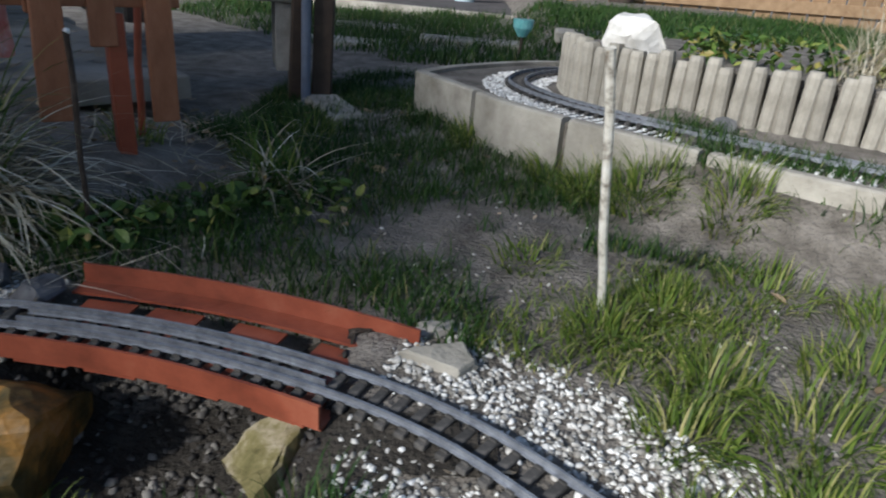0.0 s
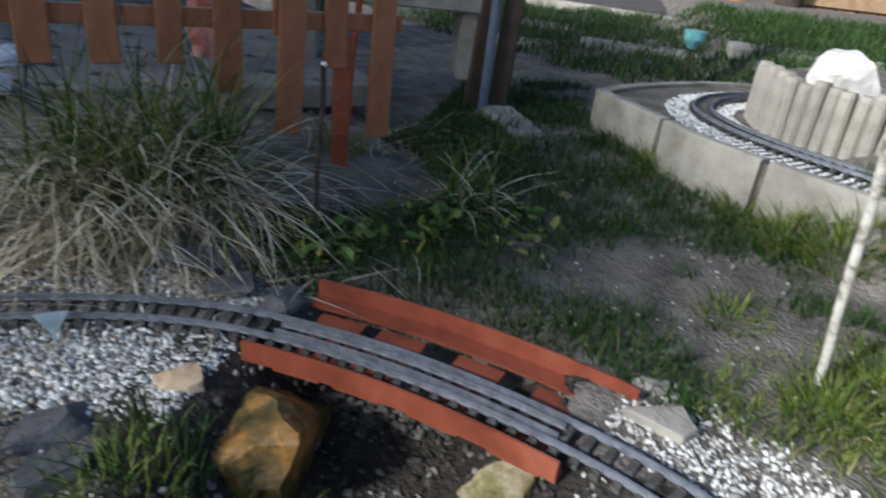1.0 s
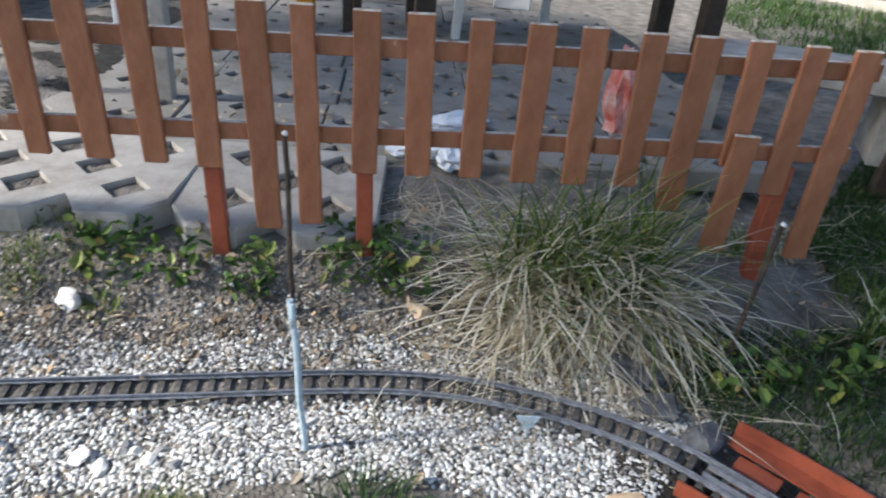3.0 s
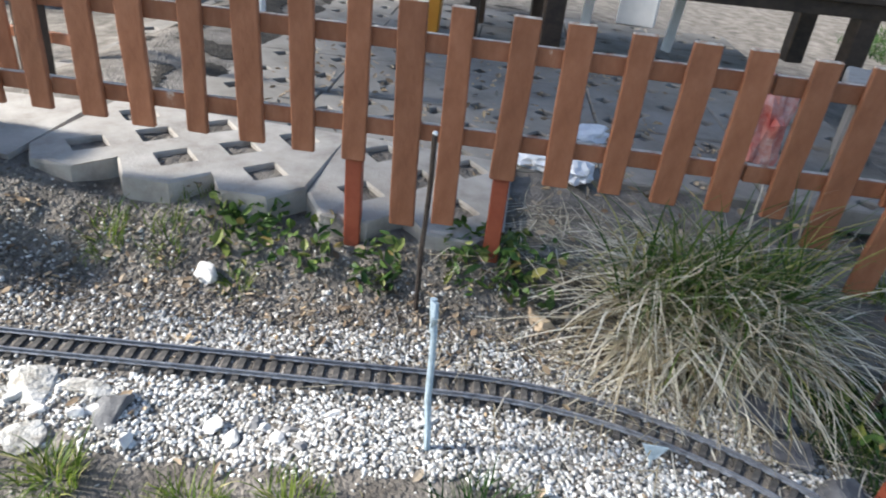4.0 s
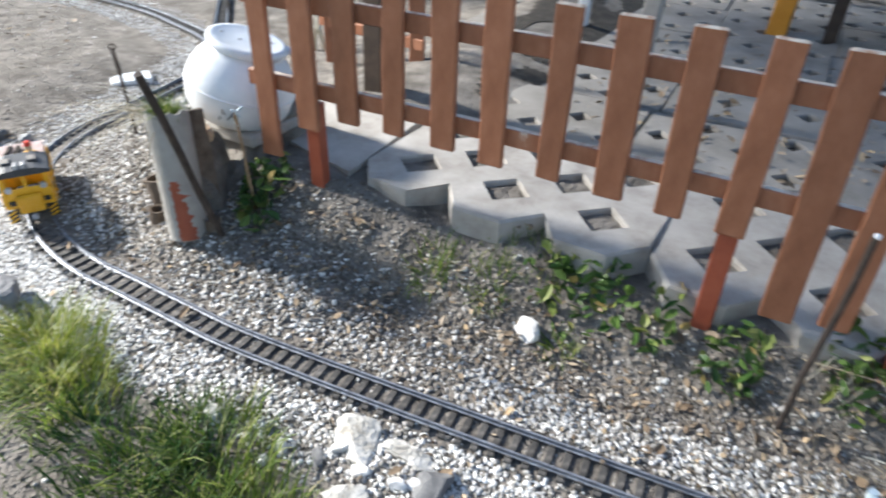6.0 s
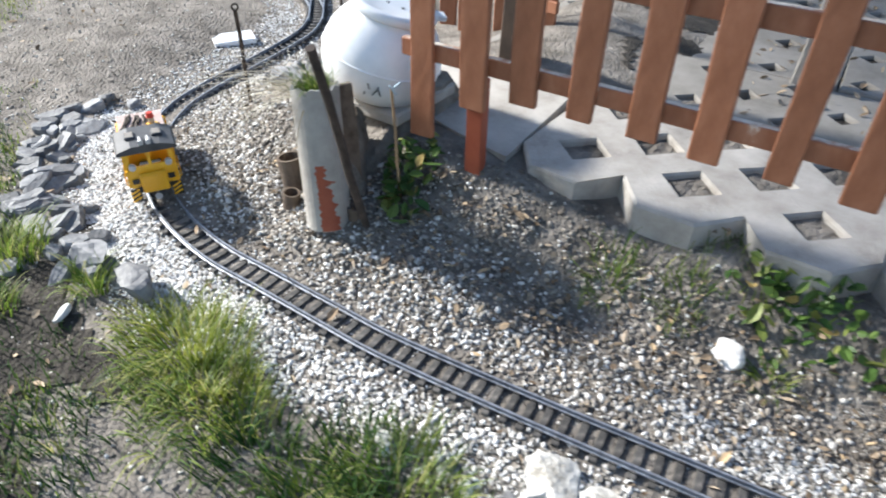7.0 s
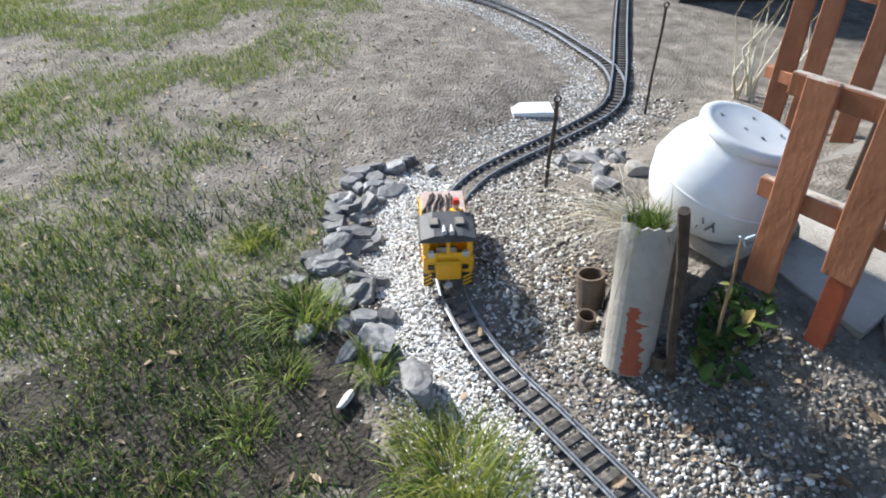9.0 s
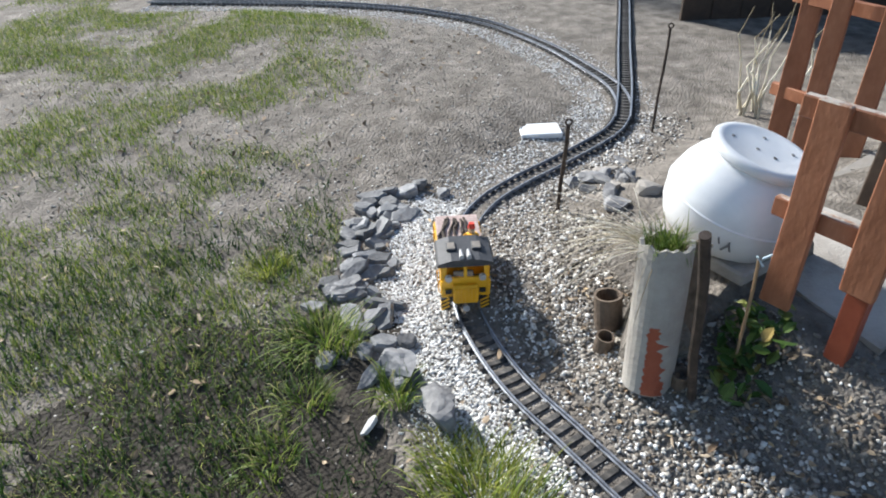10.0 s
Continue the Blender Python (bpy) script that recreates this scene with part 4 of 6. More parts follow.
lawn("lawn_far", 42000, -2.0, 3.0, 2.0, 5.8, 0.04, 0.1, -0.3, "far lawn grass coloured dark as in shade", 62, lambda p: (((p - FO) @ FU) > 2.3) & (p[:, 1] > 2.9 - 0.9 * (p[:, 0] + 0.1)), 0.008, SHADEGRASS)


def west_side(xy):
    bare = np.hypot((xy[:, 0] + 3.45) / 0.95, (xy[:, 1] + 0.95) / 0.43) < 0.8 + 0.2 * np.sin(xy[:, 0] * 9 + np.sin(xy[:, 1] * 7) * 2) + np.random.default_rng(77).normal(0, 0.2, len(xy))
    return (xy[:, 1] < -0.95 + 0.1 * (xy[:, 0] + 2.2)) & ~bare & (track_dist(xy[:, 0], xy[:, 1]) > 0.22)


lawn("lawn_west", 210000, -5.2, -1.1, -3.4, -0.8, 0.012, 0.036, 0.08, "thin patchy green lawn grass on bare soil", 63, west_side, freq=2.3)
lawn("lawn_near", 9000, -1.7, -0.5, -0.9, 0.35, 0.015, 0.045, 0.1, "thin grass at the edge of the gravel", 64, lambda p: track_dist(p[:, 0], p[:, 1]) > 0.24)

lawn("lawn_edge", 36000, -3.0, -1.2, -2.2, -0.62, 0.015, 0.048, 0.0, "lawn grass coloured dark as in shade, with bare earth between", 67, lambda p: (np.random.default_rng(5).uniform(size=len(p)) < np.clip((p[:, 0] + 3.0) / 1.1, 0, 1) * np.clip((p[:, 1] + 2.2) / 0.9, 0, 1)) & (track_dist(p[:, 0], p[:, 1]) > 0.27) & (p[:, 1] < -0.62 + 0.35 * (p[:, 0] + 1.4)), 0.0032, SHADEGRASS)
n = 11000
xy = np.stack([rng.uniform(-4.7, -1.2, n), rng.uniform(-3.2, -0.55, n)], 1)
xy = xy[track_dist(xy[:, 0], xy[:, 1]) > 0.15]
scatter("soil_crumbs", on_ground(xy), rng.uniform(0.0015, 0.006, len(xy)), SOILSTONE, "crumbs of soil and small stones on the lawn", "soil crumbs", seed=19)
n = 700
xy = np.stack([rng.uniform(-4.2, -1.2, n), rng.uniform(-2.8, -0.7, n)], 1)
leaf_litter("lawn_litter", xy[track_dist(xy[:, 0], xy[:, 1]) > 0.15], 0.02, DEADLEAF, "dry brown leaves scattered over the lawn", "dead leaves", 21)

# great straw tussock at the fence
def tussock(cx, cy, r, n_straw, n_green, ls, lg, seed, label, tilt=0.9):
    t = thing("grass_tussock", label, "ornamental grass")
    q = np.random.default_rng(seed)
    for nm, n, L, m, dr, w in (("straw", n_straw, ls, STRAW, (0.5, 1.5), 0.0078), ("green_foliage", n_green, lg, TUFT, (0.2, 1.6), 0.007)):
        a = np.where(q.uniform(size=n) < tilt, np.arctan2(FN[1], FN[0]) + q.normal(0, 1.05, n), q.uniform(0, 6.3, n))
        rr = r * np.sqrt(q.uniform(0, 1, n))
        b0 = q.uniform(0, 6.3, n)
        along, across = rr * np.cos(b0) * (1.5 if tilt > 0.5 else 1.2), rr * np.sin(b0) * 0.75 - (0.0 if nm == "straw" else 0.2 * r)
        xy = np.array((cx, cy)) + FU * along[:, None] + FN * across[:, None]
        b = on_ground(xy)
        b[:, 2] -= 0.005
        ob = blades(nm, b, q.uniform(L[0], L[1], n), np.stack([np.cos(a), np.sin(a)], 1), w, m, "", "", droop=q.uniform(*dr, n), seed=seed + 1, segs=7, kind="", rise=np.radians(np.clip(np.abs(q.normal(52 if nm == "straw" else 8, 22, n)), 0, 85)))
        for key in ("label", "category"):
            if key in ob:
                del ob[key]
        ob.parent = t
    return t


tussock(*fence_at(1.53, 0.06), 0.12, 1250, 480, (0.14, 0.37), (0.16, 0.36), 71, "large tussock of bleached straw and green blades by the fence")
tussock(-0.28, 1.30, 0.05, 90, 90, (0.1, 0.25), (0.08, 0.2), 73, "smaller tussock of dry grass in dark soil", 0.3)
n = 420
s_, d_ = rng.normal(1.5, 0.24, n), np.abs(rng.normal(0.2, 0.1, n))
b = on_ground(FO + FU * s_[:, None] + FN * d_[:, None])
a = np.arctan2(FN[1], FN[0]) + rng.normal(0, 0.9, n)
blades("loose_straw", b, rng.uniform(0.06, 0.2, n), np.stack([np.cos(a), np.sin(a)], 1), 0.0034, STRAW, "loose bleached straw lying before the tussock", "straw", droop=rng.uniform(0.0, 0.3, n), seed=203, segs=3, rise=np.radians(rng.uniform(66, 88, n)))
# Tufts under the bridge carry its shade in their dark colour.
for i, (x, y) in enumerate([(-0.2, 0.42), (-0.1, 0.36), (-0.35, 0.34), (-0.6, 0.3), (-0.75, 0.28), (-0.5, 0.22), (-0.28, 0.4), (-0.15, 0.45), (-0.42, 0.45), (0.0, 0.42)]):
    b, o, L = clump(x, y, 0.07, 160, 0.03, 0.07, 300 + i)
    blades("grass_tuft", b, L, o, 0.0034, SHADEGRASS, "tuft of grass coloured for the shade below the bridge", "grass tuft", droop=np.random.default_rng(i).uniform(0.3, 1.3, 160), seed=300 + i, kind="")
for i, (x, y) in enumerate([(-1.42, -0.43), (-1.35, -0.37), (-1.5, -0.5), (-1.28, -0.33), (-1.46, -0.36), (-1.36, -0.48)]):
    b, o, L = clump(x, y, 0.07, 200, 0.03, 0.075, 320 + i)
    blades("grass_tuft", b, L, o, 0.0034, SHADEGRASS if i % 3 else GRASS, "tuft of dark green grass beside limestone", "grass tuft", droop=np.random.default_rng(i).uniform(0.3, 1.3, 200), seed=320 + i, kind="")

n = 260
xy = np.stack([rng.normal(-0.42, 0.17, n), rng.normal(1.6, 0.22, n)], 1)
a = rng.uniform(0, 6.3, n)
blades("strewn_straw", on_ground(xy), rng.uniform(0.05, 0.17, n), np.stack([np.cos(a), np.sin(a)], 1), 0.0036, STRAW, "bleached straw strewn over shaded soil", "straw", droop=rng.uniform(0.0, 0.4, n), seed=204, segs=3, rise=np.radians(rng.uniform(60, 88, n)))
n = 220
xy = np.stack([rng.normal(-0.4, 0.2, n), rng.normal(1.55, 0.25, n)], 1)
leaf_litter("shade_litter", xy, 0.024, DEADLEAF, "dry brown leaves on the shaded soil", "dead leaves", 205)
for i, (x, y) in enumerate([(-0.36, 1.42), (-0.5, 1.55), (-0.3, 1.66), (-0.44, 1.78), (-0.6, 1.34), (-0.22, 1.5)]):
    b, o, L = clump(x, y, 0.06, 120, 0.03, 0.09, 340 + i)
    blades("grass_tuft", b, L, o, 0.0034, SHADEGRASS if i % 2 else GRASS, "tuft of green grass in shaded soil by the fence end", "grass tuft", droop=np.random.default_rng(i).uniform(0.3, 1.4, 120), seed=340 + i, kind="")

# ---- stakes and rods ----
def rod(name, label, base, top, r, material, extra=None):
    t = thing(name, label, "stake")
    b, q = Vector(base), Vector(top)
    bm = bmesh.new()
    n = 5
    d = q - b
    for i in range(n):
        w = Vector((math.sin(i * 2.1), math.cos(i * 1.7), 0)) * r * 0.25
        w2 = Vector((math.sin((i + 1) * 2.1), math.cos((i + 1) * 1.7), 0)) * r * 0.25
        add_cyl(bm, b + d * (i / n) + w, b + d * ((i + 1) / n) + w2, r, r, seg=9)
    part("shaft", bm, material, t)
    if extra:
        extra(t, b, q)
    return t


def white_tip(t, b, q):
    bm = bmesh.new()
    bmesh.ops.create_icosphere(bm, subdivisions=2, radius=0.0048, matrix=Matrix.Translation(q))
    part("cap", bm, WHITEPL, t, "white cap")


rod("wooden_stake", "weathered white-painted wooden stake standing in grass", (0.318, 0.88, -0.04), (0.252, 0.795, 0.357), 0.0062, POLEPAINT)
rod("iron_rod", "dark iron rod with white tip standing before the fence", (-1.183, 0.515, -0.03), (-1.151, 0.497, 0.377), 0.0048, RUST, white_tip)
rod("iron_rod", "dark iron rod with white tip beside the straw tussock", (-0.50, 0.985, -0.02), (-0.481, 0.967, 0.30), 0.0045, RUST, white_tip)
rod("iron_rod", "rusty iron rod leaning on the planter pipe", (-1.925, -0.263, 0.01), (-1.781, -0.345, 0.438), 0.0072, RUST)


def loop_end(t, b, q):
    bm = bmesh.new()
    for i in range(10):
        a0, a1 = i * 0.63, (i + 1) * 0.63
        add_cyl(bm, q + Vector((0, 0.007 * math.cos(a0), 0.007 + 0.007 * math.sin(a0))), q + Vector((0, 0.007 * math.cos(a1), 0.007 + 0.007 * math.sin(a1))), 0.0022, seg=6)
    part("loop", bm, RUST, t, "wire loop")


rod("iron_rod", "iron rod with wire loop standing among rocks", (-2.57, -0.461, -0.01), (-2.47, -0.458, 0.275), 0.0048, RUST, loop_end)
rod("iron_rod", "thin iron rod standing beyond the track", (-3.115, -0.152, -0.02), (-3.09, -0.15, 0.31), 0.004, RUST, loop_end)
def shiny_clip(t, b, q):
    bm = bmesh.new()
    add_box(bm, -0.0025, -0.0015, -0.014, 0.0025, 0.0015, 0.008, bev=0.0006, m=Matrix.Translation(q) @ pose(0, 0, 0, 35, 0, 10))
    add_box(bm, -0.002, -0.0012, 0.0, 0.002, 0.0012, 0.015, bev=0.0006, m=Matrix.Translation(q) @ pose(0, 0.004, 0.002, -50, 10, 0))
    part("clip", bm, BLUESTICK, t, "shiny pale blue clip")


rod("twig_stake", "pale bare twig stake with a shiny clip", (-1.97, -0.192, 0.02), (-1.955, -0.208, 0.292), 0.0026, TANWOOD, shiny_clip)


def stick_arm(t, b, q):
    bm = cyl(q + Vector((0.0, 0.0, -0.055)), q + Vector((0.012, -0.008, -0.02)), 0.0035, 0.0055, seg=8)
    add_cyl(bm, q + Vector((0.012, -0.008, -0.02)), q + Vector((0.008, -0.004, 0.0)), 0.0055, 0.004, seg=8)
    part("arm", bm, BLUESTICK, t)


rod("blue_stick", "pale blue painted signal stick beside the track", (-0.897, 0.31, -0.03), (-0.931, 0.325, 0.241), 0.0052, BLUESTICK, stick_arm)
sign = thing("track_sign", "small pale blue triangular sign in the gravel", "sign", pose(-0.672, 0.575, -0.02, 0, 0, 40))
bm = bmesh.new()
pv = [(-0.02, 0.045), (0.02, 0.045), (0.012, 0.03), (0.004, 0.016), (-0.004, 0.016), (-0.012, 0.03)]
fa = [bm.verts.new((x, -0.001, z)) for x, z in pv]
fb = [bm.verts.new((x, 0.001, z)) for x, z in pv]
bm.faces.new(fa)
bm.faces.new(fb[::-1])
for i in range(6):
    bm.faces.new((fa[i], fb[i], fb[(i + 1) % 6], fa[(i + 1) % 6]))
part("plate", bm, BLUESTICK, sign)
part("stem", cyl((0, 0, -0.01), (0, 0, 0.02), 0.002, seg=6), BLUESTICK, sign)

# ---- rocks ----
def rock(name, label, x, y, z, sx, sy, sz, rz, seed, material, rx=0.0, ry=0.0, rough=0.35, sub=3):
    o = new(name, mesh_of(rock_bm(sx, sy, sz, seed, sub, rough), name, material))
    o.matrix_world = pose(x, y, z, rx, ry, rz)
    return tagged(o, label, "rock")


rock("grey_rock", "flat dark grey rock beside the track", -0.60, 0.835, -0.008, 0.07, 0.04, 0.026, 20, 1, DARKROCK)
rock("grey_rock", "flat grey rock at the bridge end", -0.53, 0.785, -0.016, 0.045, 0.03, 0.016, 50, 2, DARKROCK)
rock("grey_rock", "broken grey stone at the bridge end", -0.465, 0.775, -0.014, 0.03, 0.035, 0.016, 10, 3, DARKROCK)
rock("ochre_rock", "mossy ochre rock propping up the bridge", -0.37, 0.60, -0.085, 0.085, 0.075, 0.075, 25, 4, YROCK, rough=0.5)
rock("beige_rock", "mossy beige rock propping up the bridge end", -0.065, 0.57, -0.08, 0.055, 0.05, 0.075, 60, 5, MOSSROCK, rough=0.45)
rock("dark_rock", "dark stone lying in gravel", -0.56, 0.45, -0.022, 0.05, 0.045, 0.022, 15, 6, DARKROCK)
rock("dark_rock", "dark stone lying in gravel near grass", -0.52, 0.40, -0.027, 0.04, 0.03, 0.018, 70, 7, DARKROCK)
rock("grey_rock", "small reddish grey stone in white gravel", -0.485, 0.565, -0.018, 0.035, 0.02, 0.016, 30, 8, TANROCK)
rock("tan_stone", "angular tan sandstone lump on soil", -1.025, 0.69, -0.002, 0.034, 0.024, 0.025, 30, 9, TANROCK, rough=0.5)
rock("white_stone", "small white stone lying on soil", -1.51, 0.23, 0.004, 0.024, 0.02, 0.02, 15, 10, WHITEROCK)
rock("white_stone", "small white stone lying beneath the iron rod", -1.185, 0.612, -0.003, 0.02, 0.014, 0.013, 65, 11, WHITEROCK)
rock("slate_piece", "flat dark slate lying on white gravel", -1.245, -0.035, -0.012, 0.045, 0.024, 0.009, -35, 12, ROCK, 0, 12)
rock("limestone_lump", "rough pale limestone lump beside the track", -1.355, -0.11, -0.014, 0.05, 0.036, 0.014, 10, 13, LIMESTONE, rough=0.6)
rock("limestone_lump", "rough pale limestone lump beside the track", -1.31, -0.045, -0.014, 0.036, 0.024, 0.01, 60, 14, LIMESTONE, rough=0.6)
rock("limestone_lump", "rough pale limestone lump at the grass edge", -1.27, -0.15, -0.014, 0.034, 0.026, 0.01, 130, 15, LIMESTONE, rough=0.6)
rock("grey_rock", "angular grey rock at the gravel edge", -1.9, -0.675, 0.004, 0.042, 0.035, 0.034, 15, 16, ROCK, rough=0.5)
rock("grey_rock", "angular grey rock in the grass edge", -1.985, -0.76, 0.0, 0.036, 0.03, 0.028, 45, 17, ROCK, rough=0.5)
rock("pale_shard", "narrow white stone shard in grass", -1.847, -0.793, -0.006, 0.024, 0.007, 0.008, -20, 18, WHITEROCK)
rock("pale_slab", "pale flat stone at the bridge end", 0.10, 0.70, -0.02, 0.05, 0.035, 0.02, -25, 19, PALECON)
rock("bluish_stone", "bluish grey stone near the bridge end", 0.07, 0.77, -0.018, 0.03, 0.025, 0.018, 40, 20, CONCRETE)
def slate_bm(sx, sy, sz, seed):
    """A split slate: an uneven many-sided plate with a sloping top and broken edges."""
    q = random.Random(seed * 5 + 1)
    n = q.randint(5, 7)
    bm = bmesh.new()
    angles = sorted(2 * math.pi * (k + q.uniform(-0.3, 0.3)) / n for k in range(n))
    rad = [q.uniform(0.75, 1.1) for _ in range(n)]
    slope = (q.uniform(-0.3, 0.3), q.uniform(-0.3, 0.3))
    rings = []
    for shrink, h in ((1.0, -1.2), (1.06, 0.35), (0.86, 0.8)):
        rings.append([bm.verts.new((sx * r * shrink * math.cos(a) * q.uniform(0.94, 1.04), sy * r * shrink * math.sin(a), sz * (h + (slope[0] * math.cos(a) + slope[1] * math.sin(a)) * (h > 0)))) for a, r in zip(angles, rad)])
    for lo, hi in zip(rings, rings[1:]):
        for k in range(n):
            bm.faces.new((lo[k], lo[(k + 1) % n], hi[(k + 1) % n], hi[k]))
    bm.faces.new(rings[-1])
    bmesh.ops.recalc_face_normals(bm, faces=bm.faces)
    return bm


SLATE = mat("blue_grey_slate", [(0.3, (0.08, 0.083, 0.09)), (0.5, (0.16, 0.164, 0.172)), (0.7, (0.28, 0.28, 0.278))], 30, 0.7, 0, 0.7, 110, detail=10, vary=0.35)
q = np.random.default_rng(90)
for i in range(58):
    u = q.uniform(0, 1)
    x = -1.97 - 0.68 * u + q.normal(0, 0.05)
    y = -0.81 - 0.1 * math.sin(u * 2.4) + q.normal(0, 0.048)
    o = new("slate_shard", mesh_of(slate_bm(q.uniform(0.018, 0.05), q.uniform(0.014, 0.03), q.uniform(0.007, 0.015), 30 + i), "slate_shard", SLATE))
    o.matrix_world = pose(x, y, gzf(x, y) + 0.006, q.normal(0, 9), q.normal(0, 9), q.uniform(0, 360))
    tagged(o, "broken grey slate shard edging the track bed", "rock", "slate edging")
for i in range(16):
    x, y = -2.66 + q.normal(0, 0.06), -0.345 + q.normal(0, 0.05)
    rock("rubble_stone", "rounded grey rubble stone heaped inside the bend", x, y, gzf(x, y) + 0.005, q.uniform(0.02, 0.045), q.uniform(0.018, 0.03), q.uniform(0.014, 0.026), q.uniform(0, 360), 80 + i, ROCK if i % 3 else CONCRETE, 0, 0, 0.4, 2)["group"] = "rubble heap"
rock("slate_piece", "flat slate lying on dark soil", -2.89, -0.26, -0.01, 0.035, 0.02, 0.006, 25, 97, ROCK)
for i in range(26):
    x, y = rng.uniform(-1.55, -0.9), 0
    k = at_x(float(x))
    y = CENTRE[k][1] - rng.uniform(0.1, 0.24)
    rock("gravel_stone", "larger pale stone among the gravel", float(CENTRE[k][0]) + float(rng.uniform(0.0, 0.1)), float(y), gzf(CENTRE[k][0], y) + 0.002, *[float(v) for v in rng.uniform(0.009, 0.018, 3) * np.array([1, 0.8, 0.7])], float(rng.uniform(0, 360)), 120 + i, WHITEROCK if i % 3 else ROCK, 0, 0, 0.5, 2)["group"] = "larger gravel stones"

plate = tagged(part("white_plate", box(-0.042, -0.064, 0, 0.042, 0.064, 0.016, bev=0.002), WHITEPL), "flat white board lying on gravel beside the track", "board")
plate.matrix_world = pose(-3.08, -0.5, -0.014, 0, 0, 10)

# ---- concrete grid pavers at the fence foot ----
def pierced_block(outline, holes, half, thick, seed):
    """A concrete block with diamond holes through it, its upper edges rounded off."""
    bm = bmesh.new()
    loops = [outline] + [[(u - half, v), (u, v + half), (u + half, v), (u, v - half)] for u, v in holes]
    q = random.Random(seed)
    rims = []
    for lp in loops:
        vs = [bm.verts.new((u + q.uniform(-0.002, 0.002), v + q.uniform(-0.002, 0.002), 0.0)) for u, v in lp]
        for i in range(len(vs)):
            bm.edges.new((vs[i], vs[(i + 1) % len(vs)]))
        rims.append(vs)
    bmesh.ops.triangle_fill(bm, edges=bm.edges[:], use_beauty=True)
    for f in bm.faces:
        if f.normal.z < 0:
            f.normal_flip()
    for k, vs in enumerate(rims):
        cu = sum(v.co.x for v in vs) / len(vs)
        cv = sum(v.co.y for v in vs) / len(vs)
        lip, low = [], []
        for v in vs:
            out = Vector((v.co.x - cu, v.co.y - cv, 0)).normalized() * (0.005 if k == 0 else -0.004)
            lip.append(bm.verts.new(v.co + out + Vector((0, 0, -0.005))))
            low.append(bm.verts.new(v.co + out * 1.3 + Vector((0, 0, -thick))))
        for i in range(len(vs)):
            j = (i + 1) % len(vs)
            bm.faces.new((vs[i], vs[j], lip[j], lip[i]))
            bm.faces.new((lip[i], lip[j], low[j], low[i]))
    bmesh.ops.recalc_face_normals(bm, faces=bm.faces)
    return bm


def soil_pad(u, v, half, z, seed):
    """A crumbly bed of soil that fills one diamond hole."""
    q = random.Random(seed)
    bm = bmesh.new()
    n = 5
    g = [[None] * (n + 1) for _ in range(n + 1)]
    for i in range(n + 1):
        for j in range(n + 1):
            a, b = (i / n - 0.5) * half * 1.5, (j / n - 0.5) * half * 1.5
            g[i][j] = bm.verts.new((u + (a - b) * 0.72, v + (a + b) * 0.72, z + q.uniform(-0.003, 0.004)))
    for i in range(n):
        for j in range(n):
            bm.faces.new((g[i][j], g[i + 1][j], g[i + 1][j + 1], g[i][j + 1]))
    return bm


def cell_front(k):
    c = 0.21 * k
    return [(c - 0.05, -0.118), (c + 0.045, -0.118), (c + 0.105, -0.045)]


def grid_paver(at, cells, label):
    """Honeycomb grass paver: octagonal cells in a row, a diamond hole in each, a second row set half a cell on."""
    t = thing("grid_paver", label, "paving block", at, "concrete grid pavers")
    o = [(-0.105, -0.045)]
    for k in range(cells):
        o += cell_front(k)
    end = 0.21 * cells - 0.105
    o += [(end, 0.285), (-0.105, 0.285)]
    holes = [(0.21 * k, 0.0) for k in range(cells)] + [(0.105 + 0.21 * k, 0.105) for k in range(cells - 1)] + [(0.21 * k, 0.21) for k in range(cells)]
    part("block", pierced_block(o, holes, 0.055, 0.12, cells), SLABCON, t)
    for i, (u, v) in enumerate(holes):
        part("soil_fill", soil_pad(u, v, 0.057, -0.014, i + 7 * cells), SOIL, t, "dry soil in the opening")
    return t


SLABCON = mat("worn_slab_concrete", [(0.3, (0.23, 0.205, 0.18)), (0.46, (0.36, 0.33, 0.295)), (0.6, (0.43, 0.4, 0.365)), (0.78, (0.52, 0.485, 0.44))], 9, 0.92, 0, 0.55, 160, detail=12, vary=0.06)
PAVER_TURN = math.degrees(math.atan2(FU[1], FU[0])) - 3.6
PAVER_TOP = 0.138
grid_paver(pose(*fence_at(0.16, -0.163), PAVER_TOP, 0, 0, PAVER_TURN), 3, "grey concrete grid paver with soil-filled diamond holes")
grid_paver(pose(*fence_at(0.797, -0.124), PAVER_TOP - 0.012, 2, 2.5, PAVER_TURN + 1.5), 2, "sunken grey concrete grid paver half buried in soil")
def prism(loop, z0, z1):
    bm = bmesh.new()
    lo = [bm.verts.new((x, y, z0)) for x, y in loop]
    hi = [bm.verts.new((x, y, z1)) for x, y in loop]
    bm.faces.new(hi)
    bm.faces.new(lo[::-1])
    for i in range(len(loop)):
        bm.faces.new((lo[i], lo[(i + 1) % len(loop)], hi[(i + 1) % len(loop)], hi[i]))
    bmesh.ops.recalc_face_normals(bm, faces=bm.faces)
    return bm


slab = tagged(part("concrete_slab", prism([fence_at(s, d) for s, d in ((-0.29, -0.125), (-0.18, -0.115), (-0.08, -0.082), (0.0, -0.062), (0.048, -0.05), (0.04, -0.42), (-0.29, -0.4))], 0.0, 0.137), SLABCON), "rough grey mortared concrete slab under the fence end", "slab")
slab2 = tagged(part("concrete_slab", box(-0.105, -0.1, -0.025, 0.105, 0.1, 0.0, bev=0.004), CONCRETE), "grey concrete slab carrying the white drum", "slab")
slab2.matrix_world = pose(-2.21, -0.17, 0.185, 0, 0, 40)

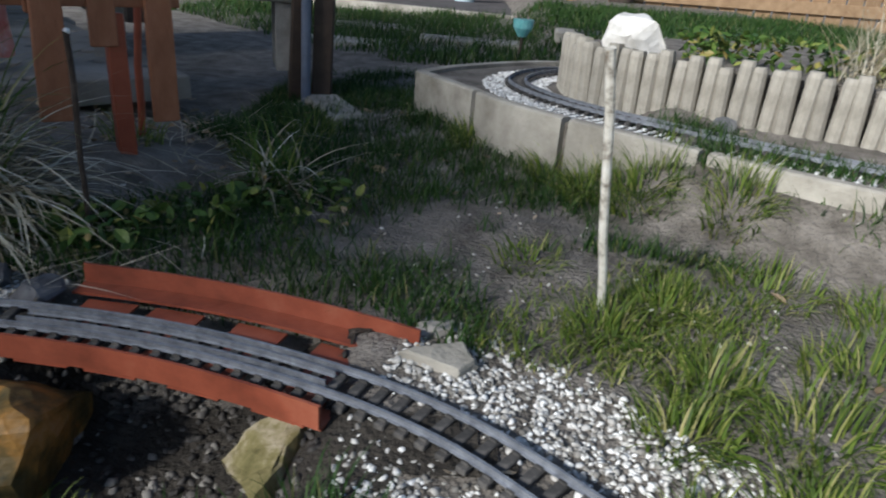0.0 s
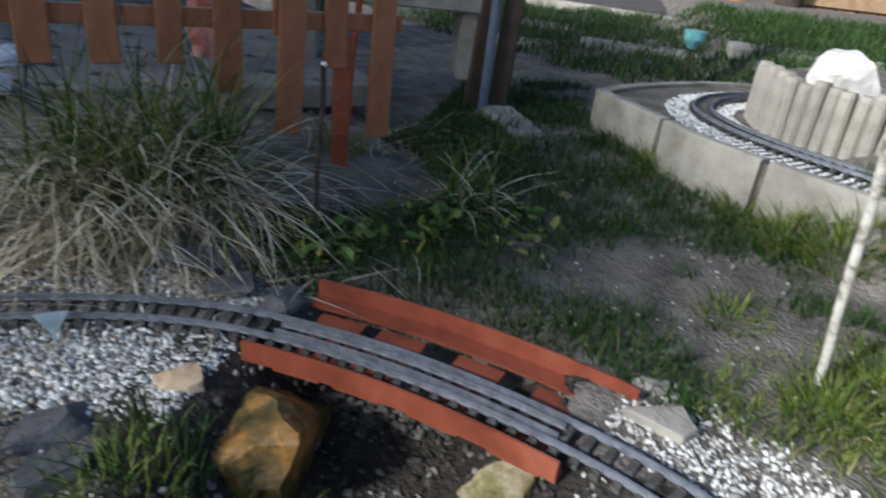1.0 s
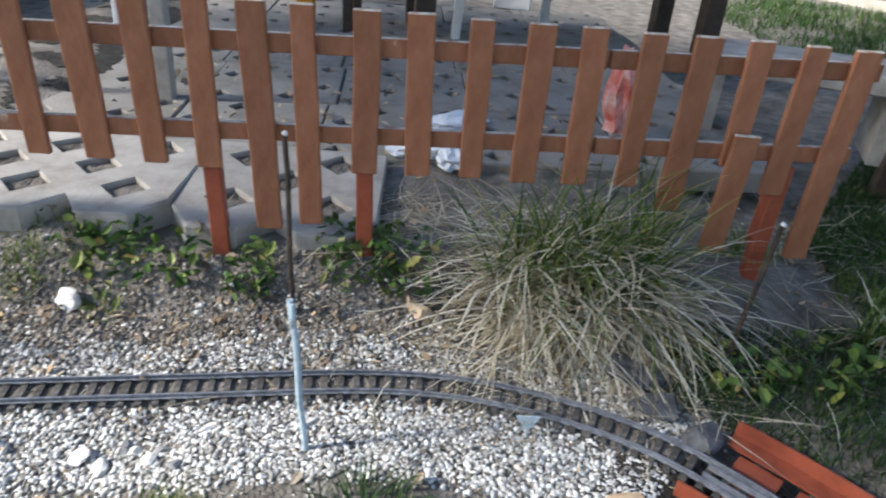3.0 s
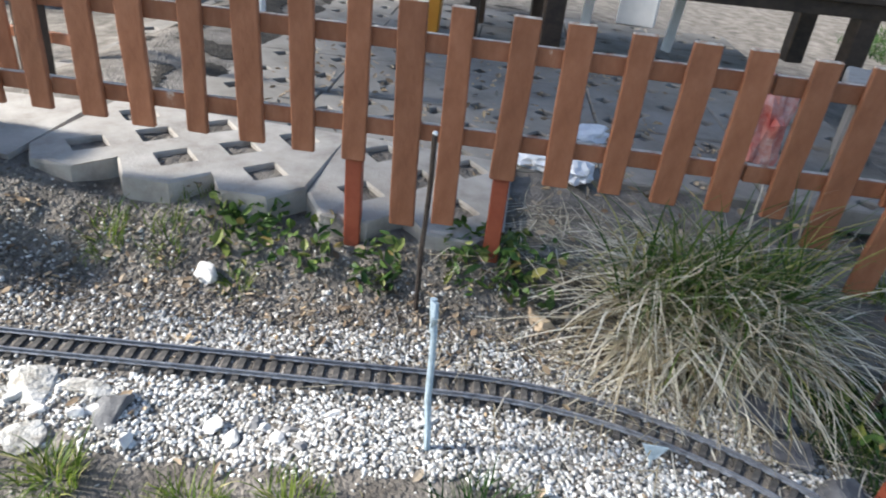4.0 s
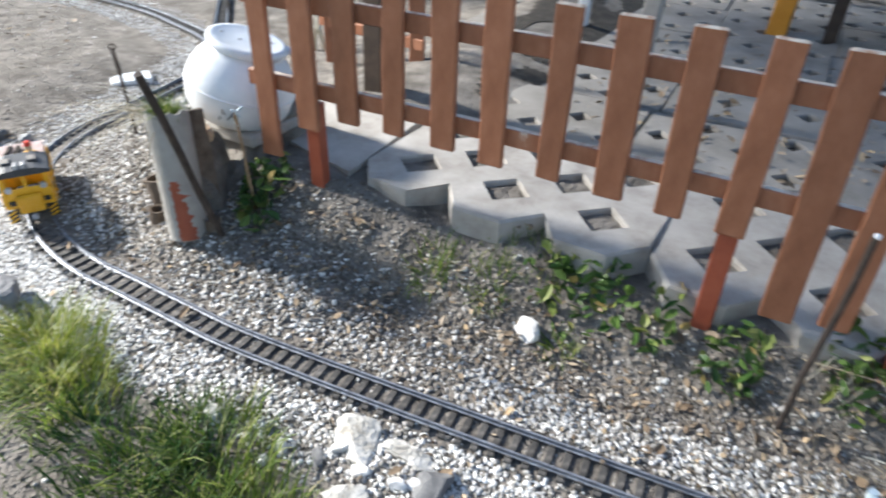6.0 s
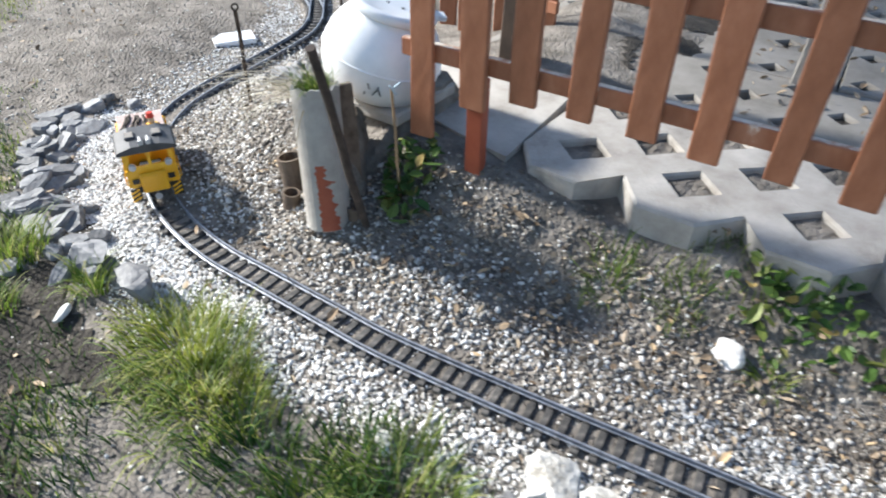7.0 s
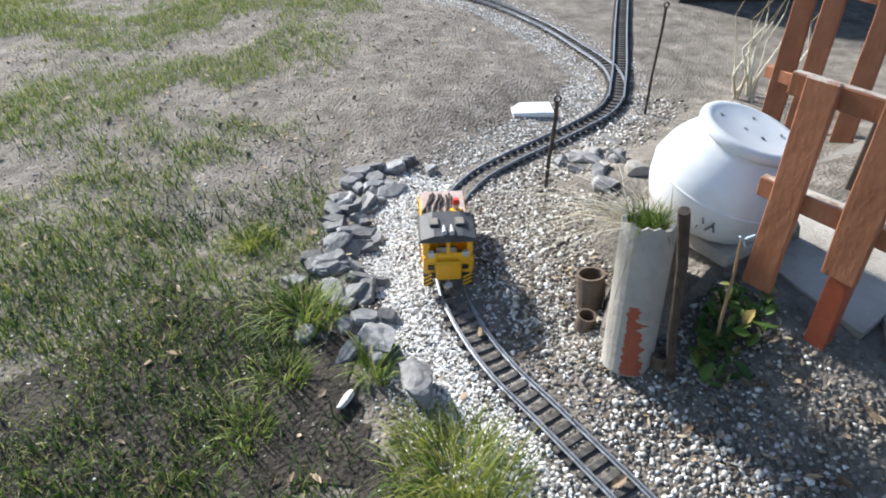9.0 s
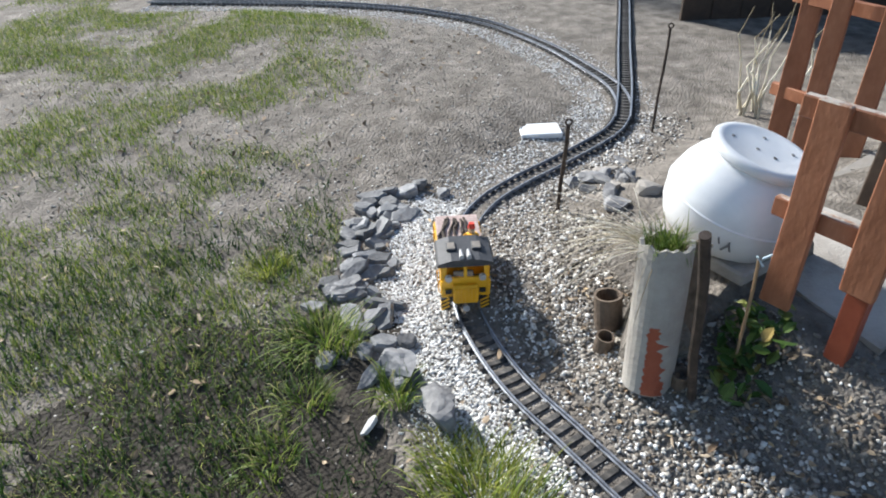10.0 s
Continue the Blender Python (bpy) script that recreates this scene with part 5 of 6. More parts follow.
# ---- white drum ----
drum = thing("white_drum", "squat white plastic drum with scuffed lid leaning on a slab", "drum", pose(-2.2, -0.2, 0.19, -15, 5, 0) @ Matrix.Diagonal((1.0, 1.0, 0.88, 1)))
prof = [(0.06, 0.0), (0.088, 0.003), (0.104, 0.016), (0.115, 0.045), (0.12, 0.08), (0.119, 0.1), (0.111, 0.13), (0.098, 0.155), (0.085, 0.172), (0.078, 0.179), (0.078, 0.186)]


def lathe(prof, seg=40):
    bm = bmesh.new()
    rings = [[bm.verts.new((r * math.cos(2 * math.pi * k / seg), r * math.sin(2 * math.pi * k / seg), z)) for k in range(seg)] for r, z in prof]
    for a, b in zip(rings, rings[1:]):
        for k in range(seg):
            bm.faces.new((a[k], a[(k + 1) % seg], b[(k + 1) % seg], b[k]))
    bm.faces.new(rings[0][::-1])
    bm.faces.new(rings[-1])
    return bm


part("body", lathe(prof), WHITEPL, drum, smooth=True)
lid = part("lid", lathe([(0.079, 0.184), (0.085, 0.185), (0.087, 0.19), (0.087, 0.199), (0.083, 0.204), (0.074, 0.2055), (0.07, 0.2035), (0.02, 0.2045)]), WHITEPL, drum, smooth=True)
part("tab", box(-0.014, 0.082, 0.186, 0.014, 0.106, 0.199, bev=0.003), WHITEPL, drum, "moulded lid tab")
part("seam", lathe([(0.1196, 0.084), (0.1218, 0.0855), (0.1218, 0.0885), (0.1196, 0.09)]), WHITEPL, drum, smooth=True)
for a_, r_ in ((0.3, 0.03), (1.6, 0.05), (2.9, 0.04), (4.4, 0.055), (5.3, 0.02)):
    bm = bmesh.new()
    bmesh.ops.create_icosphere(bm, subdivisions=1, radius=0.004, matrix=Matrix.Translation((r_ * math.cos(a_), r_ * math.sin(a_), 0.205)) @ Matrix.Diagonal((1.3, 0.9, 0.4, 1)))
    part("lid_dirt", bm, ROCK, lid, "dark crumb of dirt")
bm = bmesh.new()
for k in range(5):
    add_box(bm, -0.0015, -0.0014, 0, 0.0015, 0.0014, 0.007 + 0.006 * (k % 3), m=pose(0.1168, -0.05 + k * 0.008, 0.045 + 0.013 * (k % 2), 30 * math.sin(k * 2.1), 3, -14))
part("mark", bm, ROCK, drum, "dark scuff marks")

# ---- planter pipe ----
pipe = thing("planter_pipe", "upright fibre-cement pipe planter with red paint smear", "planter", pose(-1.952, -0.333, 0.04, 0, -8, 0) @ Matrix.Diagonal((1.0, 1.0, 0.91, 1)))
R = 0.041
bm = bmesh.new()
seg = 28
ro = [[bm.verts.new((r * math.cos(2 * math.pi * k / seg), r * math.sin(2 * math.pi * k / seg), z + (0.004 * math.sin(k * 1.9) if z > 0.1 else 0))) for k in range(seg)] for r, z in ((R, 0), (R, 0.285), (R - 0.006, 0.285), (R - 0.006, 0.2))]
for a, b in zip(ro, ro[1:]):
    for k in range(seg):
        bm.faces.new((a[k], a[(k + 1) % seg], b[(k + 1) % seg], b[k]))
part("tube", bm, PIPE, pipe, smooth=False)
bm = bmesh.new()
bmesh.ops.create_circle(bm, cap_ends=True, segments=20, radius=R - 0.004, matrix=Matrix.Translation((0, 0, 0.262)))
part("soil", bm, SOIL, pipe)
bm = bmesh.new()
last = None
for i in range(36):
    z = 0.002 + i * 0.004
    lo = -0.42 + 0.14 * noise.noise(Vector((i * 0.5, 0, 0))) + 0.12 * noise.noise(Vector((i * 1.7, 4, 0)))
    hi = lo + 0.85 + 0.4 * noise.noise(Vector((i * 0.4, 9, 0))) + 0.15 * noise.noise(Vector((i * 1.9, 2, 0))) - 0.013 * i
    vs = [bm.verts.new(((R + 0.0008) * math.cos(lo + (hi - lo) * t), (R + 0.0008) * math.sin(lo + (hi - lo) * t), z)) for t in (0, 0.33, 0.66, 1)]
    if last:
        for k in range(3):
            bm.faces.new((last[k], last[k + 1], vs[k + 1], vs[k]))
    last = vs
part("paint_smear", bm, REDPAINT, pipe, "flaking red paint smear")
q = np.random.default_rng(95)
n = 170
b = np.stack([-1.988 + q.normal(0, 0.014, n), -0.333 + q.normal(0, 0.014, n), np.full(n, 0.276)], 1)
a = q.uniform(0, 6.3, n)
pl = blades("planter_grass", b, q.uniform(0.03, 0.075, n), np.stack([np.cos(a), np.sin(a)], 1), 0.003, GRASS, "green grass growing from the planter pipe", "grass", droop=q.uniform(0.2, 1.5, n), seed=96, kind="")
n = 110
b = np.stack([-2.01 + q.normal(0, 0.012, n), -0.345 + q.normal(0, 0.012, n), np.full(n, 0.274)], 1)
a = np.radians(262) + q.normal(0, 0.5, n)
pl = blades("planter_straw", b, q.uniform(0.1, 0.24, n), np.stack([np.cos(a), np.sin(a)], 1), 0.0022, STRAW, "dry straw hanging from the planter pipe", "straw", droop=q.uniform(0.7, 1.3, n), seed=97, segs=6, rise=np.radians(q.uniform(40, 85, n)))


bm = box(-0.006, -0.027, 0.0, 0.006, 0.027, 0.265, bev=0.002)
bmesh.ops.subdivide_edges(bm, edges=[e for e in bm.edges if abs(e.verts[0].co.z - e.verts[1].co.z) > 0.15], cuts=6)
for v in bm.verts:
    v.co.y += 0.006 * noise.noise(Vector((v.co.y * 9, 0.0, v.co.z * 16)))
    v.co.x += 0.004 * noise.noise(Vector((v.co.y * 20, 3.0, v.co.z * 20)))
shard = tagged(part("clay_shard", bm, CLAY), "upright brown broken clay tile behind the planter pipe", "tile")
shard.matrix_world = pose(-1.98, -0.283, 0.02, 0, -7, 20)


def small_tube(x, y, z, h, r, label, rx, ry):
    bm = bmesh.new()
    ro = [[bm.verts.new((rr * math.cos(2 * math.pi * k / 18), rr * math.sin(2 * math.pi * k / 18), zz)) for k in range(18)] for rr, zz in ((r, 0), (r, h), (r * 0.82, h), (r * 0.8, h * 0.3))]
    for a, b in zip(ro, ro[1:]):
        for k in range(18):
            bm.faces.new((a[k], a[(k + 1) % 18], b[(k + 1) % 18], b[k]))
    bm.faces.new(ro[-1])
    o = part("clay_tube", bm, CLAY)
    o.matrix_world = pose(x, y, z, rx, ry, 0)
    return tagged(o, label, "pot")


small_tube(-1.935, -0.285, 0.02, 0.06, 0.016, "short grey tube stump beside the planter", 0, 0)
small_tube(-2.1, -0.378, 0.0, 0.1, 0.026, "broken brown clay tube beside the planter", 6, -6)
small_tube(-2.045, -0.4, -0.005, 0.065, 0.017, "small broken clay tube in gravel", -5, 4)
rock("tan_stone", "tan stone on top beside the planter", -2.09, -0.3, 0.2, 0.04, 0.03, 0.022, 30, 140, TANROCK)
rock("earth_mound", "earth mound under the drum slab", -2.21, -0.17, 0.075, 0.15, 0.15, 0.13, 10, 142, SOIL, rough=0.3)
rock("earth_mound", "earth mound behind the planter pipe", -2.07, -0.285, 0.05, 0.085, 0.08, 0.2, 30, 141, SOIL, rough=0.3)

# dead stems beyond the drum
stems = thing("dead_stems", "bare pale dead plant stems beside the fence end", "dead plant")
q = random.Random(12)
for i in range(9):
    bm = bmesh.new()
    p = Vector((-3.2 + q.uniform(-0.1, 0.1), 0.13 + q.uniform(-0.05, 0.1), 0.0))
    for k in range(4):
        d = Vector((q.uniform(-0.03, 0.03), q.uniform(-0.03, 0.05), 0.08))
        add_cyl(bm, p, p + d, 0.005 - 0.001 * k, 0.0045 - 0.001 * k, seg=6)
        p = p + d
    part("stem", bm, STRAW, stems)

# fence return beyond the drum
ret = thing("fence_corner", "brown-painted fence corner posts with worn white tops", "fence")
for x, y, z0, h, w in ((-2.98, 0.17, 0.0, 0.5, 0.055), (-2.88, 0.2, 0.0, 0.5, 0.05), (-2.78, 0.28, 0.03, 0.48, 0.05), (-2.68, 0.38, 0.03, 0.48, 0.05)):
    o = part("picket", picket(w, h, 0.014, True, x * 9), [PAINT, WORN], ret)
    o.matrix_world = pose(x, y, z0, 0, 0, 50)
for z in (0.15, 0.4):
    o = part("cross_rail", box(-0.05, -0.012, z, 0.4, 0.004, z + 0.034, bev=0.002), [PAINT], ret)
    o.matrix_world = pose(-2.985, 0.17, 0, 0, 0, 35)

# ---- raised bed with the second line ----
EDGE = catmull([(-0.06, 2.02), (0.1, 1.79), (0.2, 1.64), (0.38, 1.47), (0.55, 1.33), (0.72, 1.2), (0.95, 1.07), (1.3, 0.92)], 0.02)
edging = thing("bed_edging", "pale concrete edging kerb round a raised gravel bed", "edging")
for i in range(0, len(EDGE) - 15, 16):
    seg_ = EDGE[i:i + 17]
    v, f = sweep(seg_[:16] if i + 17 < len(EDGE) else seg_, [(-0.018, -0.12), (0.018, -0.12), (0.018, 0.124), (0.012, 0.128), (-0.012, 0.128), (-0.018, 0.124)])
    raw("kerb_stone", v, f, PALECON, edging)
back = catmull([(-0.06, 2.02), (0.05, 2.2), (0.3, 2.45), (0.6, 2.6)], 0.02)
v, f = sweep(back, [(-0.018, -0.12), (0.018, -0.12), (0.018, 0.126), (-0.018, 0.126)])
raw("kerb_stone", v, f, PALECON, edging)
bm = bmesh.new()
loop = [tuple(p) for p in EDGE[::6]] + [(1.5, 0.95), (2.4, 1.4), (2.4, 3.0), (0.6, 2.62)] + [tuple(p) for p in back[::-8]]
bot = [bm.verts.new((x, y, -0.05)) for x, y in loop]
top = [bm.verts.new((x, y, 0.115)) for x, y in loop]
bm.faces.new(top)
for i in range(len(loop)):
    j = (i + 1) % len(loop)
    bm.faces.new((bot[i], bot[j], top[j], top[i]))
bmesh.ops.recalc_face_normals(bm, faces=bm.faces)
bed = tagged(part("raised_bed", bm, SOIL), "raised earth bed behind the concrete edging", "bed", kind="structure")
LINE2 = catmull([(0.75, 2.4), (0.5, 2.33), (0.3, 2.18), (0.22, 1.98), (0.27, 1.79), (0.4, 1.62), (0.58, 1.47), (0.76, 1.34), (1.0, 1.2), (1.5, 0.98)], 0.0225)
build_track("railway_track", "model railway track curving through a raised white gravel bed", LINE2, 0.137)
t2 = np.gradient(LINE2, axis=0)
t2 /= np.linalg.norm(t2, axis=1)[:, None]
l2 = np.c_[-t2[:, 1], t2[:, 0]]
k = rng.integers(0, len(LINE2), 9000)
xy = LINE2[k] + l2[k] * rng.uniform(-0.1, 0.085, len(k))[:, None]
scatter("bed_gravel", np.c_[xy, np.full(len(xy), 0.116)], rng.uniform(0.004, 0.008, len(xy)), CHALK, "white gravel filling the raised bed", "gravel", seed=14)

# upright concrete palisades
wall = thing("palisade_wall", "curved retaining wall of upright grey concrete palisades", "retaining wall")
PAL = catmull([(0.36, 2.02), (0.37, 1.86), (0.47, 1.74), (0.6, 1.66), (0.74, 1.585), (0.9, 1.5), (1.08, 1.4), (1.4, 1.24)], 0.035)
tp = np.gradient(PAL, axis=0)
for i, ((x, y), (tx, ty)) in enumerate(zip(PAL, tp)):
    hgt = 0.27 + 0.006 * math.sin(i * 2.7) - (0.05 if i > 25 else 0.012 * (i % 3 == 1))
    bm = bmesh.new()
    prof = [(-0.0166, -0.02), (-0.0166, 0.008), (-0.01, 0.018), (0.0, 0.021), (0.01, 0.018), (0.0166, 0.008), (0.0166, -0.02)]
    lo = [bm.verts.new((px, -py, 0.0)) for px, py in prof]
    mi = [bm.verts.new((px, -py, hgt - 0.10 - 0.012)) for px, py in prof]
    hi = [bm.verts.new((px * 0.85, -py * 0.75, hgt - 0.10)) for px, py in prof]
    for a, b in ((lo, mi), (mi, hi)):
        for k in range(7):
            bm.faces.new((a[k], a[(k + 1) % 7], b[(k + 1) % 7], b[k]))
    bm.faces.new(hi)
    bmesh.ops.recalc_face_normals(bm, faces=bm.faces)
    o = part("palisade", bm, PALECON, wall)
    o.matrix_world = pose(x, y, 0.10, 0, 0, math.degrees(math.atan2(ty, tx))) @ pose(0, 0, 0, 2 * math.sin(i * 1.3), 2.5 * math.sin(i * 3.1), 0)
bm = bmesh.new()
loop = [(p[0] + 0.02, p[1] + 0.03) for p in PAL] + [(2.2, 1.6), (2.2, 2.6), (0.9, 2.5), (0.5, 2.2)]
bot = [bm.verts.new((x, y, 0.1)) for x, y in loop]
top = [bm.verts.new((x, y, 0.245)) for x, y in loop]
bm.faces.new(top)
for i in range(len(loop)):
    j = (i + 1) % len(loop)
    bm.faces.new((bot[i], bot[j], top[j], top[i]))
bmesh.ops.recalc_face_normals(bm, faces=bm.faces)
tagged(part("upper_bed", bm, SOIL), "raised flower bed held by the palisade wall", "bed", kind="structure")
rock("white_boulder", "large rough white quartz boulder on the flower bed", 0.52, 1.80, 0.27, 0.085, 0.065, 0.075, 20, 150, WHITEROCK, rough=0.5)
rock("grey_rock", "grey flat rock lying on the gravel bed", 0.66, 1.52, 0.13, 0.05, 0.02, 0.03, 60, 151, ROCK)
q = np.random.default_rng(151)
for i, (x, y) in enumerate([(0.66, 1.78), (0.78, 1.74), (0.9, 1.68), (0.72, 1.88), (0.98, 1.6)]):
    n = 90
    a, rr = q.uniform(0, 6.3, n), 0.06 * np.sqrt(q.uniform(0, 1, n))
    p = np.stack([x + rr * np.cos(a), y + rr * np.sin(a)], 1)
    base = np.array([(-0.5, 0, 0), (0, -0.28, 0.05), (0.5, 0, 0), (0, 0.28, 0.05)])
    V, F = [], []
    for j in range(n):
        m = Euler((q.normal(0, 0.6), q.normal(0, 0.6), q.uniform(0, 6.3))).to_matrix()
        c = Vector((p[j, 0], p[j, 1], 0.25 + q.uniform(0.0, 0.07)))
        V.extend([tuple(c + m @ Vector(b * 0.03)) for b in base])
        F.append((4 * j, 4 * j + 1, 4 * j + 2, 4 * j + 3))
    tagged(raw("leafy_plant", V, F, LEAF), "dark green leafy plant on the flower bed", "plant")
n = 170
a = q.uniform(0, 6.3, n)
b = np.stack([0.97 + q.normal(0, 0.045, n), 1.58 + q.normal(0, 0.03, n), np.full(n, 0.24)], 1)
blades("dry_stalks", b, q.uniform(0.08, 0.24, n), np.stack([np.cos(a), np.sin(a)], 1), 0.003, STRAW, "dry pale stalks on the flower bed", "dead plant", droop=q.uniform(0.1, 1.0, n), seed=152, segs=4, kind="stuff")
lamp = thing("garden_light", "small turquoise glass garden ornament on a stem", "garden ornament", pose(0.30, 3.35, 0.0))
part("stem", cyl((0, 0, 0), (0, 0, 0.12), 0.008, seg=8), RUST, lamp)
TURQ = mat("turquoise_glass", [(0.3, (0.1, 0.4, 0.42)), (0.7, (0.3, 0.65, 0.65))], 20, 0.2, 0, 0)
part("cup", lathe([(0.02, 0.12), (0.045, 0.16), (0.05, 0.2), (0.04, 0.2)], 16), TURQ, lamp)

# stepping stones in the lawn
for x, y, sx, sy, rz in ((-0.3, 1.93, 0.15, 0.055, 118), (-0.55, 3.72, 0.3, 0.14, 8), (0.08, 3.78, 0.3, 0.1, 4), (-0.6, 4.6, 0.3, 0.15, 10), (0.8, 3.3, 0.35, 0.12, -4), (1.35, 3.2, 0.3, 0.14, 3)):
    o = part("stepping_stone", box(-sx, -sy, -0.03, sx, sy, 0.022, bev=0.008), PALECON)
    o.matrix_world = pose(x, y, gzf(x, y), 0, 0, rz)
    tagged(o, "pale concrete stepping slab set in the lawn", "paving slab", "stepping slabs")

# path, kerb and boarding at the end of the garden
PAVING = mat("dark_paving", [(0.3, (0.05, 0.045, 0.045)), (0.7, (0.11, 0.1, 0.1))], 6, 0.85, 0, 0.3, 40)
kerb = tagged(part("path_kerb", box(-6, -0.05, -0.05, 9, 0.05, 0.05, bev=0.006), PALECON), "pale stone kerb along the end of the lawn", "kerb", kind="structure")
kerb.matrix_world = pose(-0.5, 5.95, 0, 0, 0, -14)
pv = tagged(part("path", box(-6, 0.05, -0.05, 9, 3.0, 0.03), PAVING), "dark paved path beyond the lawn", "path", kind="structure")
pv.matrix_world = pose(-0.5, 5.95, 0, 0, 0, -14)
shed = thing("garden_shed", "dark brown wooden shed at the end of the garden", "shed", pose(-2.5, 10.2, 0.0, 0, 0, -12))
for i in range(34):
    part("board", box(-0.11, 0, 0, 0.105, 0.03, 2.3, bev=0.004), DARKWOOD, shed).location = (-3.0 + i * 0.22, 0, 0)
part("back_wall", box(-3.2, 0.035, 0, 4.5, 0.1, 2.3), DARKWOOD, shed)
for i, (x, y, c, h, r) in enumerate([(0.72, 7.2, WHITEPL, 0.35, 0.12), (1.0, 7.3, ORANGE, 0.25, 0.1), (-0.1, 7.6, BLUESTICK, 0.3, 0.13), (1.5, 7.4, RUST, 0.4, 0.14)]):
    o = part("bucket", lathe([(r * 0.8, 0.0), (r, h), (r * 0.92, h), (r * 0.75, 0.04)], 20), c)
    o.matrix_world = pose(x, y, 0.03)
    tagged(o, ["white plastic bucket on the path", "orange bucket on the path", "blue bucket on the path", "dark metal bucket on the path"][i], "bucket")
pal = thing("pallet_fence", "tan board fence at the end of the garden", "fence", pose(3.4, 7.75, 0, 0, 0, 8))
for i in range(22):
    part("board", box(-0.085, 0, 0.0, 0.085, 0.022, 0.46, bev=0.004), TANWOOD, pal).location = (-1.95 + i * 0.2, 0, 0.02)
for z in (0.18, 0.52):
    part("rail", box(-2.1, -0.03, z, 2.6, -0.003, z + 0.12, bev=0.004), TANWOOD, pal)
part("rail", box(-2.1, 0.03, 0.35, 2.6, 0.05, 0.9), TANWOOD, pal)

# ---- behind the picket fence ----
post1 = tagged(part("steel_post", cyl((0, 0, -0.05), (0.01, 0.02, 1.1), 0.014, seg=12), mat("blue_grey_paint", [(0.3, (0.09, 0.11, 0.16)), (0.7, (0.16, 0.19, 0.26))], 20, 0.5, 0, 0.2)), "blue-grey steel post beside the fence end", "post")
post1.matrix_world = pose(-0.405, 2.02, 0.0)
post2 = tagged(part("wooden_post", box(-0.03, -0.03, -0.05, 0.03, 0.03, 1.2, bev=0.005), DARKWOOD), "dark wooden post behind the fence end", "post")
post2.matrix_world = pose(-0.45, 2.1, 0, 0, 3, 20)
post3 = tagged(part("wooden_post", box(-0.03, -0.025, -0.05, 0.03, 0.025, 1.2, bev=0.005), DARKWOOD), "weathered brown post beside the fence end", "post")
post3.matrix_world = pose(-0.37, 2.08, 0, 0, 2, 10)

table = thing("garden_table", "low dark brown wooden garden table behind the fence", "table", pose(-1.9, 2.55, 0.1, 0, 0, 47) @ Matrix.Diagonal((1.0, 1.0, 0.69, 1)))
for i in range(5):
    part("plank", box(-0.75, -0.32 + i * 0.13, 0.5, 0.75, -0.2 + i * 0.13, 0.535, bev=0.004), DARKWOOD, table)
part("apron", box(-0.68, -0.29, 0.42, 0.68, -0.26, 0.5), DARKWOOD, table)
for x in (-0.6, 0.6):
    for y in (-0.24, 0.24):
        part("leg", box(x - 0.04, y - 0.04, 0.0, x + 0.04, y + 0.04, 0.5, bev=0.004), DARKWOOD, table)
chair = thing("garden_chair", "dark wooden garden chair behind the fence", "chair", pose(-2.55, 2.15, 0.09, 0, 0, 40))
part("seat", box(-0.17, -0.17, 0.26, 0.17, 0.17, 0.29, bev=0.004), DARKWOOD, chair)
part("backrest", box(-0.17, 0.14, 0.3, 0.17, 0.17, 0.6, bev=0.004), DARKWOOD, chair)
for x in (-0.15, 0.15):
    for y in (-0.15, 0.15):
        part("leg", box(x - 0.022, y - 0.022, 0, x + 0.022, y + 0.022, 0.27), DARKWOOD, chair)
for i, (x, y, w, h, m, lb) in enumerate([(-2.69, 1.80, 0.035, 0.9, ORANGE, "orange-painted post behind the fence"), (-3.3, 2.2, 0.035, 0.9, ORANGE, "orange-painted post behind the fence"), (-2.2, 0.86, 0.022, 0.34, CONCRETE, "grey post in soil behind the fence"),
                                        (-2.93, 1.1, 0.02, 0.5, WHITEPL, "white post behind the fence"), (-2.19, 2.22, 0.02, 0.5, WHITEPL, "white leg behind the fence"), (-2.03, 2.66, 0.02, 0.5, WHITEPL, "white leg behind the fence"), (-2.43, 0.19, 0.03, 0.5, DARKWOOD, "dark post behind the drum")]):
    o = tagged(part("post", box(-w, -w, -0.05, w, w, h, bev=0.004), m), lb, "post")
    o.matrix_world = pose(x, y, 0.08, 2, 3, 40)
bench = tagged(part("grey_bench", box(-0.32, -0.12, 0.2, 0.32, 0.12, 0.26, bev=0.006), CONCRETE), "grey bench board behind the fence end", "bench")
bench.matrix_world = pose(-0.75, 2.1, 0.08, 0, 0, 20)
for x in (-0.25, 0.25):
    part("support", box(x - 0.03, -0.1, 0.0, x + 0.03, 0.1, 0.2), CONCRETE, bench)
cool = tagged(part("white_box", box(-0.1, -0.08, 0, 0.1, 0.08, 0.16, bev=0.006), WHITEPL), "white plastic box behind the garden table", "box")
cool.matrix_world = pose(-2.5, 3.1, 0.09, 0, 0, 30)


def crumpled(x, y, z, sx, sy, sz, seed, m, label, cat):
    bm = bmesh.new()
    bmesh.ops.create_icosphere(bm, subdivisions=3, radius=1)
    for v in bm.verts:
        k = 1 + 0.5 * noise.noise(v.co * 2.3 + Vector((seed, 0, 0))) + 0.2 * noise.noise(v.co * 6 + Vector((0, seed, 0)))
        v.co = Vector((v.co.x * sx * k, v.co.y * sy * k, max(v.co.z * k, -0.4) * sz))
    o = part("plastic_bag", bm, m)
    o.matrix_world = pose(x, y, z, 0, 0, seed * 40)
    return tagged(o, label, cat)


